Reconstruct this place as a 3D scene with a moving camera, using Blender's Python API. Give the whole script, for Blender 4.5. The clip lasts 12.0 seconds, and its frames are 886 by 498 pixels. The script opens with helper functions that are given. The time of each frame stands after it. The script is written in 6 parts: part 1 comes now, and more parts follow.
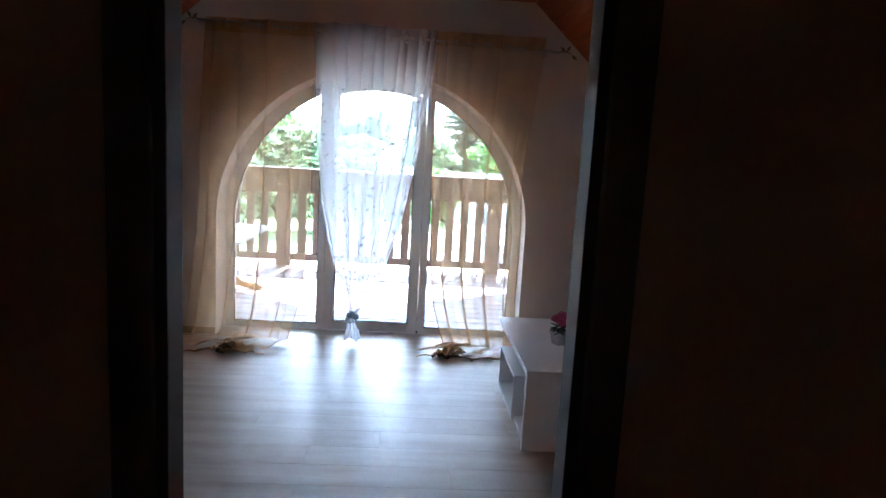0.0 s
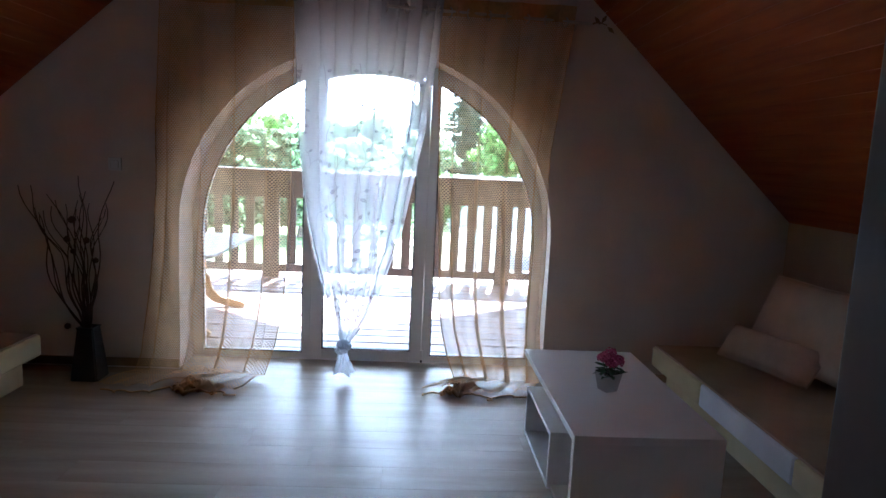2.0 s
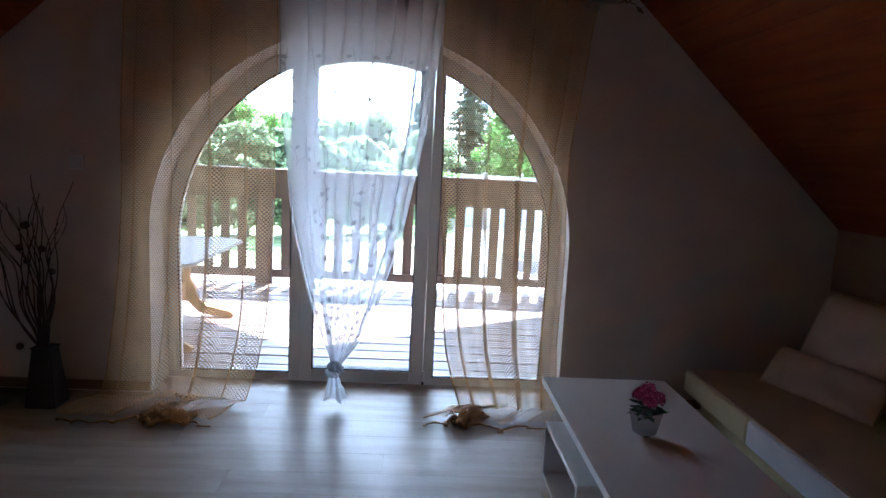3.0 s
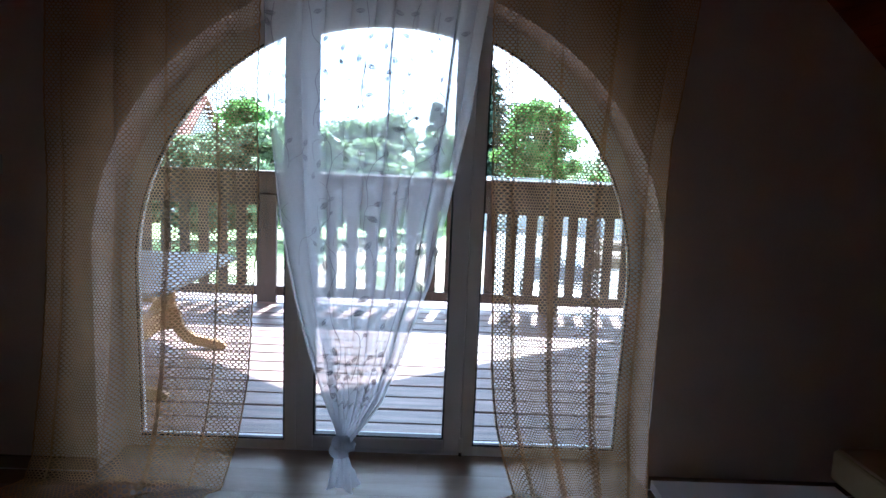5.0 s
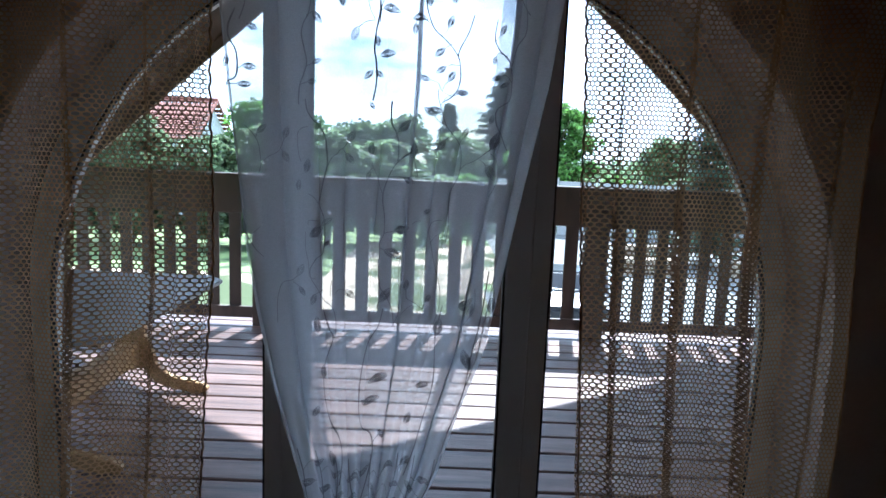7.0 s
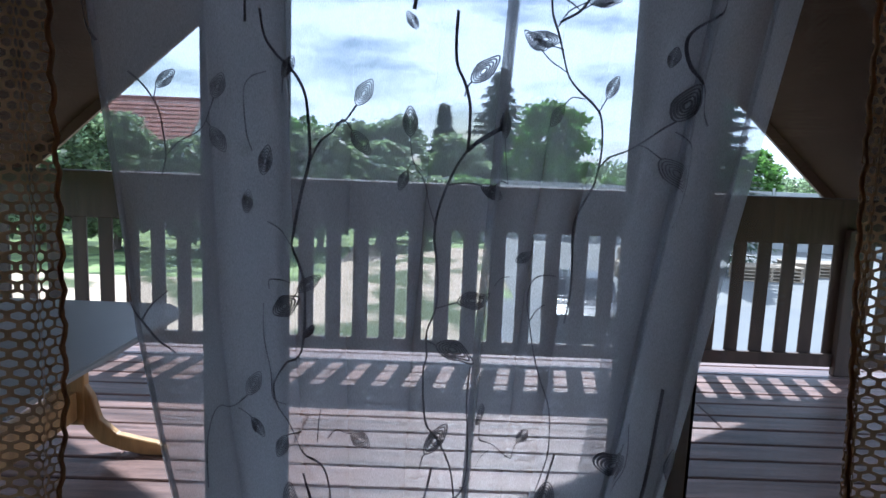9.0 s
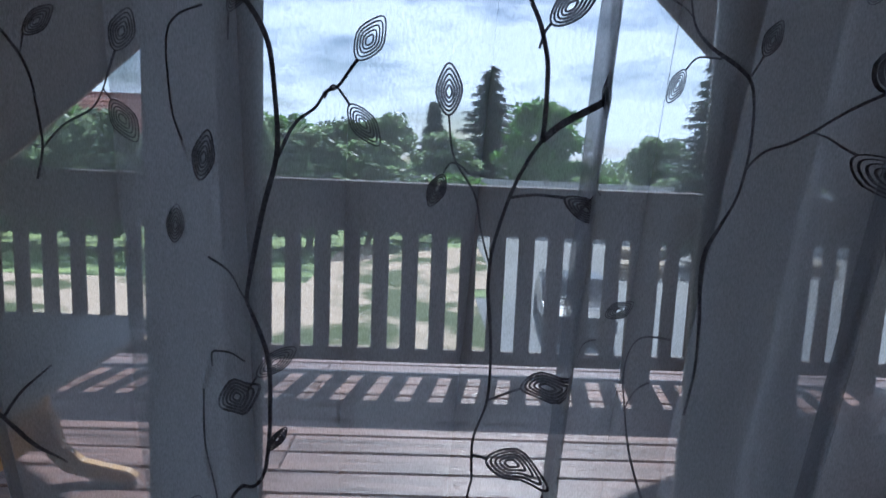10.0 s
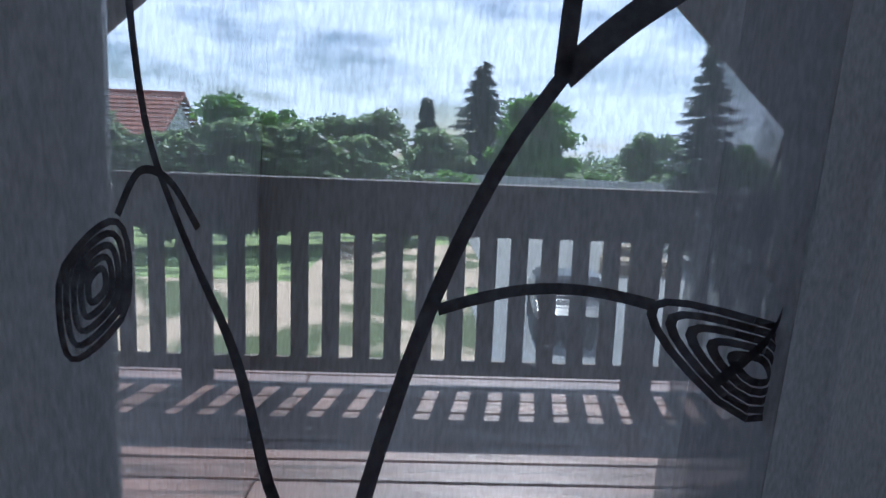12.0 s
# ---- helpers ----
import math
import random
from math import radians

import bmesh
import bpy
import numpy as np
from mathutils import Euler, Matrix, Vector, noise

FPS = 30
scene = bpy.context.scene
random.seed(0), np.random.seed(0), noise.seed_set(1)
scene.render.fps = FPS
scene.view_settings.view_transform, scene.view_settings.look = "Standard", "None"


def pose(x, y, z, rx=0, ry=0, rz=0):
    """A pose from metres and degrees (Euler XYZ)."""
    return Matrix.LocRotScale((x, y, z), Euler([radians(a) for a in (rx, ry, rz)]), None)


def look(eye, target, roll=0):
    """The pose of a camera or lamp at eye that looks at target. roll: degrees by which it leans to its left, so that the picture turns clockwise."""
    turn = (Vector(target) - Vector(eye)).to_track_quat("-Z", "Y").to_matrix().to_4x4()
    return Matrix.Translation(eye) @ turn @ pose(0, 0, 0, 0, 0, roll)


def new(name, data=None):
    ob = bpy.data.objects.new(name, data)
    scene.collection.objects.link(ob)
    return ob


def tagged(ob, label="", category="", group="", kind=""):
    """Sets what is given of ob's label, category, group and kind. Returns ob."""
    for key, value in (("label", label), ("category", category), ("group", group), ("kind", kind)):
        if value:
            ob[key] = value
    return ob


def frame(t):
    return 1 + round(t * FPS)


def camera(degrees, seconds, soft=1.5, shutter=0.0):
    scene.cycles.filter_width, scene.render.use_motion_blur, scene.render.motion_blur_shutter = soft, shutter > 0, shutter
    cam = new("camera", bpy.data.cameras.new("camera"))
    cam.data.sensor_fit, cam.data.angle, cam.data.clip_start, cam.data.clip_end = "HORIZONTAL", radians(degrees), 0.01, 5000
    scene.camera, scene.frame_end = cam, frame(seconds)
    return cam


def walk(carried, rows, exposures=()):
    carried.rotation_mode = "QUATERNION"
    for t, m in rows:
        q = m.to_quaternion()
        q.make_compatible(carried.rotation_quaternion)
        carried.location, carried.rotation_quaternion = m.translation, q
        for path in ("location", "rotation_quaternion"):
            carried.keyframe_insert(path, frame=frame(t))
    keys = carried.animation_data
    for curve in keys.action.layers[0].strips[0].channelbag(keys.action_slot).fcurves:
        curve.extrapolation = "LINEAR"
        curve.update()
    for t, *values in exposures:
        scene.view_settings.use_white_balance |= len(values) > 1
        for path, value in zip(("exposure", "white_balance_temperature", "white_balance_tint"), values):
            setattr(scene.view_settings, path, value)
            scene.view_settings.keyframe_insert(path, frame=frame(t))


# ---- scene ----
cam = camera(70.0, 12.0)
PATH = [
    (0, (0.022, -5.206, 1.479), (0.116, -3.229, 1.192), 3.2),
    (0.5, (0.045, -5.001, 1.471), (0.137, -3.024, 1.184), 3.0),
    (1, (0.014, -4.784, 1.462), (0.107, -2.807, 1.177), 2.8),
    (1.5, (-0.010, -4.575, 1.458), (0.079, -2.598, 1.173), 2.9),
    (2, (-0.001, -4.367, 1.430), (0.092, -2.389, 1.152), 2.7),
    (2.5, (0.031, -4.123, 1.429), (0.122, -2.145, 1.152), 2.6),
    (3, (0.011, -3.894, 1.422), (0.094, -1.915, 1.142), 2.8),
    (5, (-0.085, -2.903, 1.399), (-0.052, -0.923, 1.122), 2.4),
    (5.5, (-0.130, -2.676, 1.395), (-0.110, -0.694, 1.126), 2.5),
    (6, (-0.138, -2.441, 1.386), (-0.124, -0.460, 1.111), 2.6),
    (6.5, (-0.152, -2.156, 1.385), (-0.140, -0.175, 1.112), 2.3),
    (7, (-0.194, -1.995, 1.387), (-0.198, -0.014, 1.116), 2.3),
    (9, (-0.341, -1.156, 1.369), (-0.325, 0.828, 1.102), 2.2),
    (9.5, (-0.380, -1.011, 1.365), (-0.354, 0.973, 1.102), 2.3),
    (10, (-0.384, -0.881, 1.367), (-0.335, 1.102, 1.098), 2.3),
    (10.5, (-0.385, -0.755, 1.367), (-0.326, 1.255, 1.119), 2.5),
    (11, (-0.366, -0.665, 1.367), (-0.292, 1.317, 1.097), 2.1),
    (11.5, (-0.350, -0.607, 1.364), (-0.275, 1.380, 1.091), 2.3),
    (12, (-0.335, -0.575, 1.370), (-0.264, 1.423, 1.088), 2.2),
]

EXPOSURES = [(0, 5.15, 5150, 9), (1.5, 4.95, 5150, 10), (3.0, 4.38, 5150, 10), (5.0, 3.27, 5120, 10), (6.5, 2.2, 5120, 8), (7.5, 1.85, 5180, 10), (9.0, 1.27, 5260, 13), (12, 1.0, 5330, 12)]
walk(cam, [(t, look(eye, target, roll)) for t, eye, target, roll in PATH], EXPOSURES)

# ---- daylight: sun from over the garden, partly cloudy sky ----
SUN_FALL = Vector((-0.13, -0.77, -1.0))
SUN_EL = math.asin(1.0 / SUN_FALL.length)
SUN_AZ = math.atan2(0.13, 0.77)

world = bpy.data.worlds.new("sky")
scene.world = world
world.use_nodes = True
wt = world.node_tree
wt.nodes.clear()
w_out = wt.nodes.new("ShaderNodeOutputWorld")
w_bg = wt.nodes.new("ShaderNodeBackground")
w_sky = wt.nodes.new("ShaderNodeTexSky")
w_sky.sky_type = "NISHITA"
w_sky.sun_disc = False
w_sky.sun_elevation = SUN_EL
w_sky.sun_rotation = SUN_AZ
w_tc = wt.nodes.new("ShaderNodeTexCoord")
w_map = wt.nodes.new("ShaderNodeMapping")
w_map.inputs["Scale"].default_value = (1.0, 1.0, 3.2)
w_noise = wt.nodes.new("ShaderNodeTexNoise")
w_noise.inputs["Scale"].default_value = 4.2
w_noise.inputs["Detail"].default_value = 7.0
w_noise.inputs["Roughness"].default_value = 0.55
w_ramp = wt.nodes.new("ShaderNodeValToRGB")
w_ramp.color_ramp.elements[0].position = 0.38
w_ramp.color_ramp.elements[1].position = 0.54
w_mix = wt.nodes.new("ShaderNodeMixRGB")
w_mix.inputs["Color2"].default_value = (12.6, 13.8, 15.8, 1)
wt.links.new(w_tc.outputs["Generated"], w_map.inputs["Vector"])
wt.links.new(w_map.outputs["Vector"], w_noise.inputs["Vector"])
wt.links.new(w_noise.outputs["Fac"], w_ramp.inputs["Fac"])
wt.links.new(w_ramp.outputs["Color"], w_mix.inputs["Fac"])
wt.links.new(w_sky.outputs["Color"], w_mix.inputs["Color1"])
wt.links.new(w_mix.outputs["Color"], w_bg.inputs["Color"])
w_bg.inputs["Strength"].default_value = 0.072
wt.links.new(w_bg.outputs["Background"], w_out.inputs["Surface"])

sun_data = bpy.data.lights.new("sun", "SUN")
sun_data.energy = 4.6
sun_data.angle = radians(0.6)
sun_data.color = (1.0, 0.95, 0.88)
sun = new("sun", sun_data)
sun.matrix_world = Matrix.Translation((0, 30, 30)) @ SUN_FALL.to_track_quat("-Z", "Y").to_matrix().to_4x4()



# ---- materials ----
def material(name, color, rough=0.6, metal=0.0, spread=0.12, scale=6.0, stretch=(1, 1, 1), bump=0.1, fine=60.0, tint=None, translucent=0.0,
             per_object=0.0, spec=0.5, edge=(0.3, 0.7), leaf_to_leaf=0.0):
    """A surface with colour varied at two scales and fine relief."""
    mat = bpy.data.materials.new(name)
    mat.use_nodes = True
    nt = mat.node_tree
    bsdf = nt.nodes["Principled BSDF"]
    bsdf.inputs["Roughness"].default_value = rough
    bsdf.inputs["Metallic"].default_value = metal
    bsdf.inputs["Specular IOR Level"].default_value = spec
    tc = nt.nodes.new("ShaderNodeTexCoord")
    mp = nt.nodes.new("ShaderNodeMapping")
    mp.inputs["Scale"].default_value = stretch
    nt.links.new(tc.outputs["Object"], mp.inputs["Vector"])
    vec = mp.outputs["Vector"]
    info = nt.nodes.new("ShaderNodeObjectInfo")
    if per_object:
        add = nt.nodes.new("ShaderNodeVectorMath")
        add.operation = "ADD"
        mul = nt.nodes.new("ShaderNodeMath")
        mul.operation = "MULTIPLY"
        mul.inputs[1].default_value = 37.0
        nt.links.new(info.outputs["Random"], mul.inputs[0])
        nt.links.new(vec, add.inputs[0])
        nt.links.new(mul.outputs[0], add.inputs[1])
        vec = add.outputs[0]
    big = nt.nodes.new("ShaderNodeTexNoise")
    big.inputs["Scale"].default_value = scale
    big.inputs["Detail"].default_value = 4
    small = nt.nodes.new("ShaderNodeTexNoise")
    small.inputs["Scale"].default_value = fine
    small.inputs["Detail"].default_value = 3
    nt.links.new(vec, big.inputs["Vector"])
    nt.links.new(vec, small.inputs["Vector"])
    ramp = nt.nodes.new("ShaderNodeValToRGB")
    dark = [c * (1 - 2.2 * spread) for c in color]
    light = [min(1, c * (1 + 1.2 * spread)) for c in (tint or color)]
    ramp.color_ramp.elements[0].position, ramp.color_ramp.elements[1].position = edge
    ramp.color_ramp.elements[0].color = (*dark, 1)
    ramp.color_ramp.elements[1].color = (*light, 1)
    nt.links.new(big.outputs["Fac"], ramp.inputs["Fac"])
    grain = nt.nodes.new("ShaderNodeMixRGB")
    grain.blend_type = "MULTIPLY"
    grain.inputs["Fac"].default_value = min(1, spread * 3)
    nt.links.new(ramp.outputs["Color"], grain.inputs["Color1"])
    gr = nt.nodes.new("ShaderNodeValToRGB")
    gr.color_ramp.elements[0].position, gr.color_ramp.elements[1].position = 0.3, 0.6
    gr.color_ramp.elements[0].color = (0.6, 0.6, 0.6, 1)
    nt.links.new(small.outputs["Fac"], gr.inputs["Fac"])
    nt.links.new(gr.outputs["Color"], grain.inputs["Color2"])
    col = grain.outputs["Color"]
    if per_object:
        hsv = nt.nodes.new("ShaderNodeHueSaturation")
        rng = nt.nodes.new("ShaderNodeMapRange")
        rng.inputs["To Min"].default_value = 1 - per_object
        rng.inputs["To Max"].default_value = 1 + per_object
        nt.links.new(info.outputs["Random"], rng.inputs["Value"])
        nt.links.new(rng.outputs["Result"], hsv.inputs["Value"])
        nt.links.new(col, hsv.inputs["Color"])
        col = hsv.outputs["Color"]
    if leaf_to_leaf:
        geo = nt.nodes.new("ShaderNodeNewGeometry")
        own = nt.nodes.new("ShaderNodeMapRange")
        own.inputs["To Min"].default_value = 1 - leaf_to_leaf
        own.inputs["To Max"].default_value = 1 + leaf_to_leaf
        leafy = nt.nodes.new("ShaderNodeHueSaturation")
        nt.links.new(geo.outputs["Random Per Island"], own.inputs["Value"])
        nt.links.new(own.outputs["Result"], leafy.inputs["Value"])
        nt.links.new(col, leafy.inputs["Color"])
        col = leafy.outputs["Color"]
    nt.links.new(col, bsdf.inputs["Base Color"])
    if bump:
        b = nt.nodes.new("ShaderNodeBump")
        b.inputs["Strength"].default_value = bump
        b.inputs["Distance"].default_value = 0.004
        nt.links.new(small.outputs["Fac"], b.inputs["Height"])
        nt.links.new(b.outputs["Normal"], bsdf.inputs["Normal"])
    if translucent:
        tr = nt.nodes.new("ShaderNodeBsdfTranslucent")
        nt.links.new(col, tr.inputs["Color"])
        mx = nt.nodes.new("ShaderNodeMixShader")
        mx.inputs["Fac"].default_value = translucent
        nt.links.new(bsdf.outputs["BSDF"], mx.inputs[1])
        nt.links.new(tr.outputs["BSDF"], mx.inputs[2])
        nt.links.new(mx.outputs["Shader"], nt.nodes["Material Output"].inputs["Surface"])
    return mat


M_wall = material("white_plaster", (0.80, 0.71, 0.65), 0.9, spread=0.03, scale=3, bump=0.15, fine=90)
M_hall = material("hall_paint", (0.78, 0.45, 0.30), 0.85, spread=0.05, scale=3, bump=0.1)
M_knee = material("tan_knee_wall", (0.50, 0.36, 0.27), 0.9, spread=0.04, scale=3, bump=0.15, fine=90)
M_outwall = material("outside_render", (0.62, 0.58, 0.52), 0.9, spread=0.05, scale=4, bump=0.2)
M_pine = material("varnished_pine", (0.34, 0.062, 0.007), 0.6, spread=0.06, spec=0.2, scale=2.5, stretch=(9, 0.7, 9), bump=0.1, fine=14, tint=(0.38, 0.085, 0.010))
M_lam = material("oak_laminate", (0.36, 0.275, 0.20), 0.44, spread=0.075, scale=1.6, stretch=(0.9, 7, 1), bump=0.03, fine=30, tint=(0.40, 0.33, 0.26), per_object=0.018)
M_base = material("baseboard_oak", (0.30, 0.20, 0.12), 0.5, spread=0.1, scale=3, stretch=(1, 1, 6))
M_pvc = material("white_pvc", (0.80, 0.81, 0.82), 0.3, spread=0.015, scale=3, bump=0.0)
M_gasket = material("black_gasket", (0.02, 0.02, 0.02), 0.6, spread=0.02, bump=0)
M_deck = material("weathered_deck", (0.175, 0.112, 0.098), 0.34, spread=0.2, scale=2.2, stretch=(0.8, 9, 4), bump=0.5, fine=22, tint=(0.29, 0.182, 0.155), per_object=0.22)
M_rail = material("dark_stained_wood", (0.058, 0.036, 0.026), 0.55, spread=0.2, scale=3, stretch=(6, 6, 0.6), bump=0.35, fine=22, tint=(0.092, 0.055, 0.039), per_object=0.15)
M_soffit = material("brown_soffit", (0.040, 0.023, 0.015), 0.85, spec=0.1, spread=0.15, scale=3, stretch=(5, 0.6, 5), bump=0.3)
M_barge = material("bargeboard_wood", (0.14, 0.095, 0.065), 0.65, spread=0.15, scale=3, bump=0.3)
M_lacquer = material("white_lacquer", (0.80, 0.79, 0.78), 0.28, spread=0.01, scale=3, bump=0.0)
M_cream = material("cream_upholstery", (0.60, 0.53, 0.33), 0.85, spread=0.05, scale=6, bump=0.3, fine=220)
# brownish beige: the shade on the sofa seats, put into the colour
M_seat = material("shaded_seat_top", (0.50, 0.38, 0.28), 0.9, spread=0.06, scale=5, bump=0.35, fine=200)
M_pale = material("pale_blue_cover", (0.80, 0.82, 0.88), 0.85, spread=0.04, scale=6, bump=0.3, fine=220)
M_pillow = material("cushion_fabric", (0.78, 0.66, 0.56), 0.92, spread=0.05, scale=6, bump=0.3, fine=220)
M_roll = material("roll_fabric", (0.60, 0.46, 0.37), 0.92, spread=0.07, scale=8, bump=0.4, fine=200)
M_net = material("golden_net_yarn", (0.72, 0.47, 0.25), 0.7, spread=0.10, scale=8, bump=0.0, translucent=0.5)
M_thread = material("grey_embroidery", (0.33, 0.32, 0.355), 0.8, spread=0.14, scale=500, bump=0.0, translucent=0.32)
M_metal = material("brushed_steel", (0.66, 0.63, 0.58), 0.42, metal=1.0, spread=0.05, scale=20, bump=0)
M_bronze = material("bronze_leaf", (0.30, 0.22, 0.14), 0.4, metal=1.0, spread=0.1, scale=30, bump=0)
M_vase = material("dark_vase", (0.035, 0.028, 0.026), 0.45, spread=0.15, scale=12, bump=0.3)
M_twig = material("willow_twig", (0.09, 0.055, 0.04), 0.8, spread=0.2, scale=20, bump=0.4)
M_potm = material("silver_pot", (0.62, 0.62, 0.62), 0.25, metal=0.85, spread=0.04, scale=10, bump=0)
M_petal = material("pink_petal", (0.85, 0.13, 0.30), 0.6, spread=0.15, scale=40, bump=0, translucent=0.3, tint=(0.85, 0.22, 0.42))
M_leafg = material("dark_leaf", (0.03, 0.09, 0.035), 0.45, spread=0.2, scale=30, bump=0, translucent=0.2)
M_garden = material("garden_table_wood", (0.52, 0.30, 0.11), 0.45, spread=0.15, scale=4, stretch=(5, 5, 0.8), bump=0.15, fine=20)
M_tabtop = material("pale_table_top", (0.37, 0.37, 0.36), 0.35, spread=0.04, scale=5, bump=0.05)
M_grass = material("meadow_grass", (0.07, 0.14, 0.03), 0.9, spread=0.25, scale=0.8, bump=0.5, fine=9, tint=(0.20, 0.26, 0.09), edge=(0.38, 0.6))
M_sand = material("sandy_soil", (0.10, 0.13, 0.04), 0.95, spread=0.15, scale=0.33, bump=0.5, fine=9, tint=(0.36, 0.28, 0.20), edge=(0.43, 0.52))
M_conc = material("yard_concrete", (0.165, 0.165, 0.155), 0.85, spread=0.06, scale=0.5, bump=0.2, fine=12)
M_conc2 = material("darker_concrete", (0.15, 0.155, 0.155), 0.85, spread=0.06, scale=0.6, bump=0.2, fine=12)
M_panel = material("concrete_fence", (0.40, 0.40, 0.38), 0.9, spread=0.08, scale=0.8, bump=0.2, fine=8, per_object=0.08)
M_rooft = material("red_roof_tile", (0.25, 0.085, 0.055), 0.8, spread=0.15, scale=1.5, bump=0.5, fine=10)
M_house = material("house_render", (0.66, 0.66, 0.68), 0.9, spread=0.04, scale=1, bump=0.1)
M_dkglass = material("window_dark", (0.03, 0.04, 0.05), 0.1, spread=0.02, bump=0)
M_bark = material("bark", (0.10, 0.075, 0.055), 0.9, spread=0.2, scale=5, bump=0.5)
M_fol_a = material("foliage_bright", (0.15, 0.28, 0.06), 0.5, spread=0.3, scale=0.9, bump=0, translucent=0.55, tint=(0.16, 0.31, 0.07), leaf_to_leaf=0.55)
M_fol_b = material("foliage_grey_green", (0.15, 0.22, 0.10), 0.45, spread=0.28, scale=0.9, bump=0, translucent=0.55, tint=(0.27, 0.36, 0.19), leaf_to_leaf=0.65)
M_fol_c = material("foliage_conifer", (0.045, 0.09, 0.05), 0.7, spread=0.25, scale=0.9, bump=0, translucent=0.15, tint=(0.05, 0.095, 0.05), leaf_to_leaf=0.4)
M_car = material("black_car_paint", (0.02, 0.02, 0.022), 0.2, spread=0.02, bump=0)
M_tyre = material("tyre_rubber", (0.03, 0.03, 0.03), 0.8, spread=0.05, bump=0.2)
M_timber = material("stacked_timber", (0.38, 0.30, 0.21), 0.8, spread=0.15, scale=4, bump=0.3, per_object=0.15)
M_switch = material("switch_plastic", (0.8, 0.8, 0.78), 0.4, spread=0.01, bump=0)
M_door = material("dark_door_wood", (0.16, 0.10, 0.065), 0.5, spread=0.15, scale=2, stretch=(6, 6, 0.7), bump=0.15)
M_jamb = material("door_lining", (0.10, 0.066, 0.05), 0.6, spread=0.05, scale=3, bump=0.05)


def glass_material():
    mat = bpy.data.materials.new("clear_glass")
    mat.use_nodes = True
    nt = mat.node_tree
    nt.nodes.clear()
    out = nt.nodes.new("ShaderNodeOutputMaterial")
    g = nt.nodes.new("ShaderNodeBsdfGlass")
    g.inputs["IOR"].default_value = 1.45
    g.inputs["Roughness"].default_value = 0.0
    g.inputs["Color"].default_value = (0.96, 0.98, 0.97, 1)
    nt.links.new(g.outputs[0], out.inputs["Surface"])
    return mat


def sheer_material(name, cover, color, weave=True):
    """Voile: threads that scatter light, and the gaps between them."""
    mat = bpy.data.materials.new(name)
    mat.use_nodes = True
    nt = mat.node_tree
    nt.nodes.clear()
    out = nt.nodes.new("ShaderNodeOutputMaterial")
    tr = nt.nodes.new("ShaderNodeBsdfTransparent")
    tl = nt.nodes.new("ShaderNodeBsdfTranslucent")
    df = nt.nodes.new("ShaderNodeBsdfDiffuse")
    tl.inputs["Color"].default_value = (*color, 1)
    df.inputs["Color"].default_value = (*color, 1)
    m1 = nt.nodes.new("ShaderNodeMixShader")
    m1.inputs["Fac"].default_value = 0.12
    nt.links.new(tl.outputs[0], m1.inputs[1])
    nt.links.new(df.outputs[0], m1.inputs[2])
    m2 = nt.nodes.new("ShaderNodeMixShader")
    nt.links.new(tr.outputs[0], m2.inputs[1])
    nt.links.new(m1.outputs[0], m2.inputs[2])
    if weave:
        tc = nt.nodes.new("ShaderNodeTexCoord")
        mp = nt.nodes.new("ShaderNodeMapping")
        mp.inputs["Scale"].default_value = (1300, 1300, 350)
        ns = nt.nodes.new("ShaderNodeTexNoise")
        ns.inputs["Scale"].default_value = 1.0
        ns.inputs["Detail"].default_value = 2
        rg = nt.nodes.new("ShaderNodeMapRange")
        rg.inputs["From Min"].default_value = 0.25
        rg.inputs["From Max"].default_value = 0.75
        rg.inputs["To Min"].default_value = cover - 0.10
        rg.inputs["To Max"].default_value = cover + 0.10
        nt.links.new(tc.outputs["Object"], mp.inputs["Vector"])
        nt.links.new(mp.outputs["Vector"], ns.inputs["Vector"])
        nt.links.new(ns.outputs["Fac"], rg.inputs["Value"])
        sep = nt.nodes.new("ShaderNodeSeparateXYZ")
        dn = nt.nodes.new("ShaderNodeMapRange")
        dn.inputs["From Min"].default_value = -1.15
        dn.inputs["From Max"].default_value = -2.05
        dn.inputs["To Min"].default_value = 0.0
        dn.inputs["To Max"].default_value = 0.32
        ad = nt.nodes.new("ShaderNodeMath")
        ad.operation = "ADD"
        ad.use_clamp = True
        nt.links.new(tc.outputs["Object"], sep.inputs[0])
        nt.links.new(sep.outputs["Z"], dn.inputs["Value"])
        nt.links.new(rg.outputs["Result"], ad.inputs[0])
        nt.links.new(dn.outputs["Result"], ad.inputs[1])
        nt.links.new(ad.outputs[0], m2.inputs["Fac"])
    else:
        m2.inputs["Fac"].default_value = cover
    nt.links.new(m2.outputs[0], out.inputs["Surface"])
    return mat


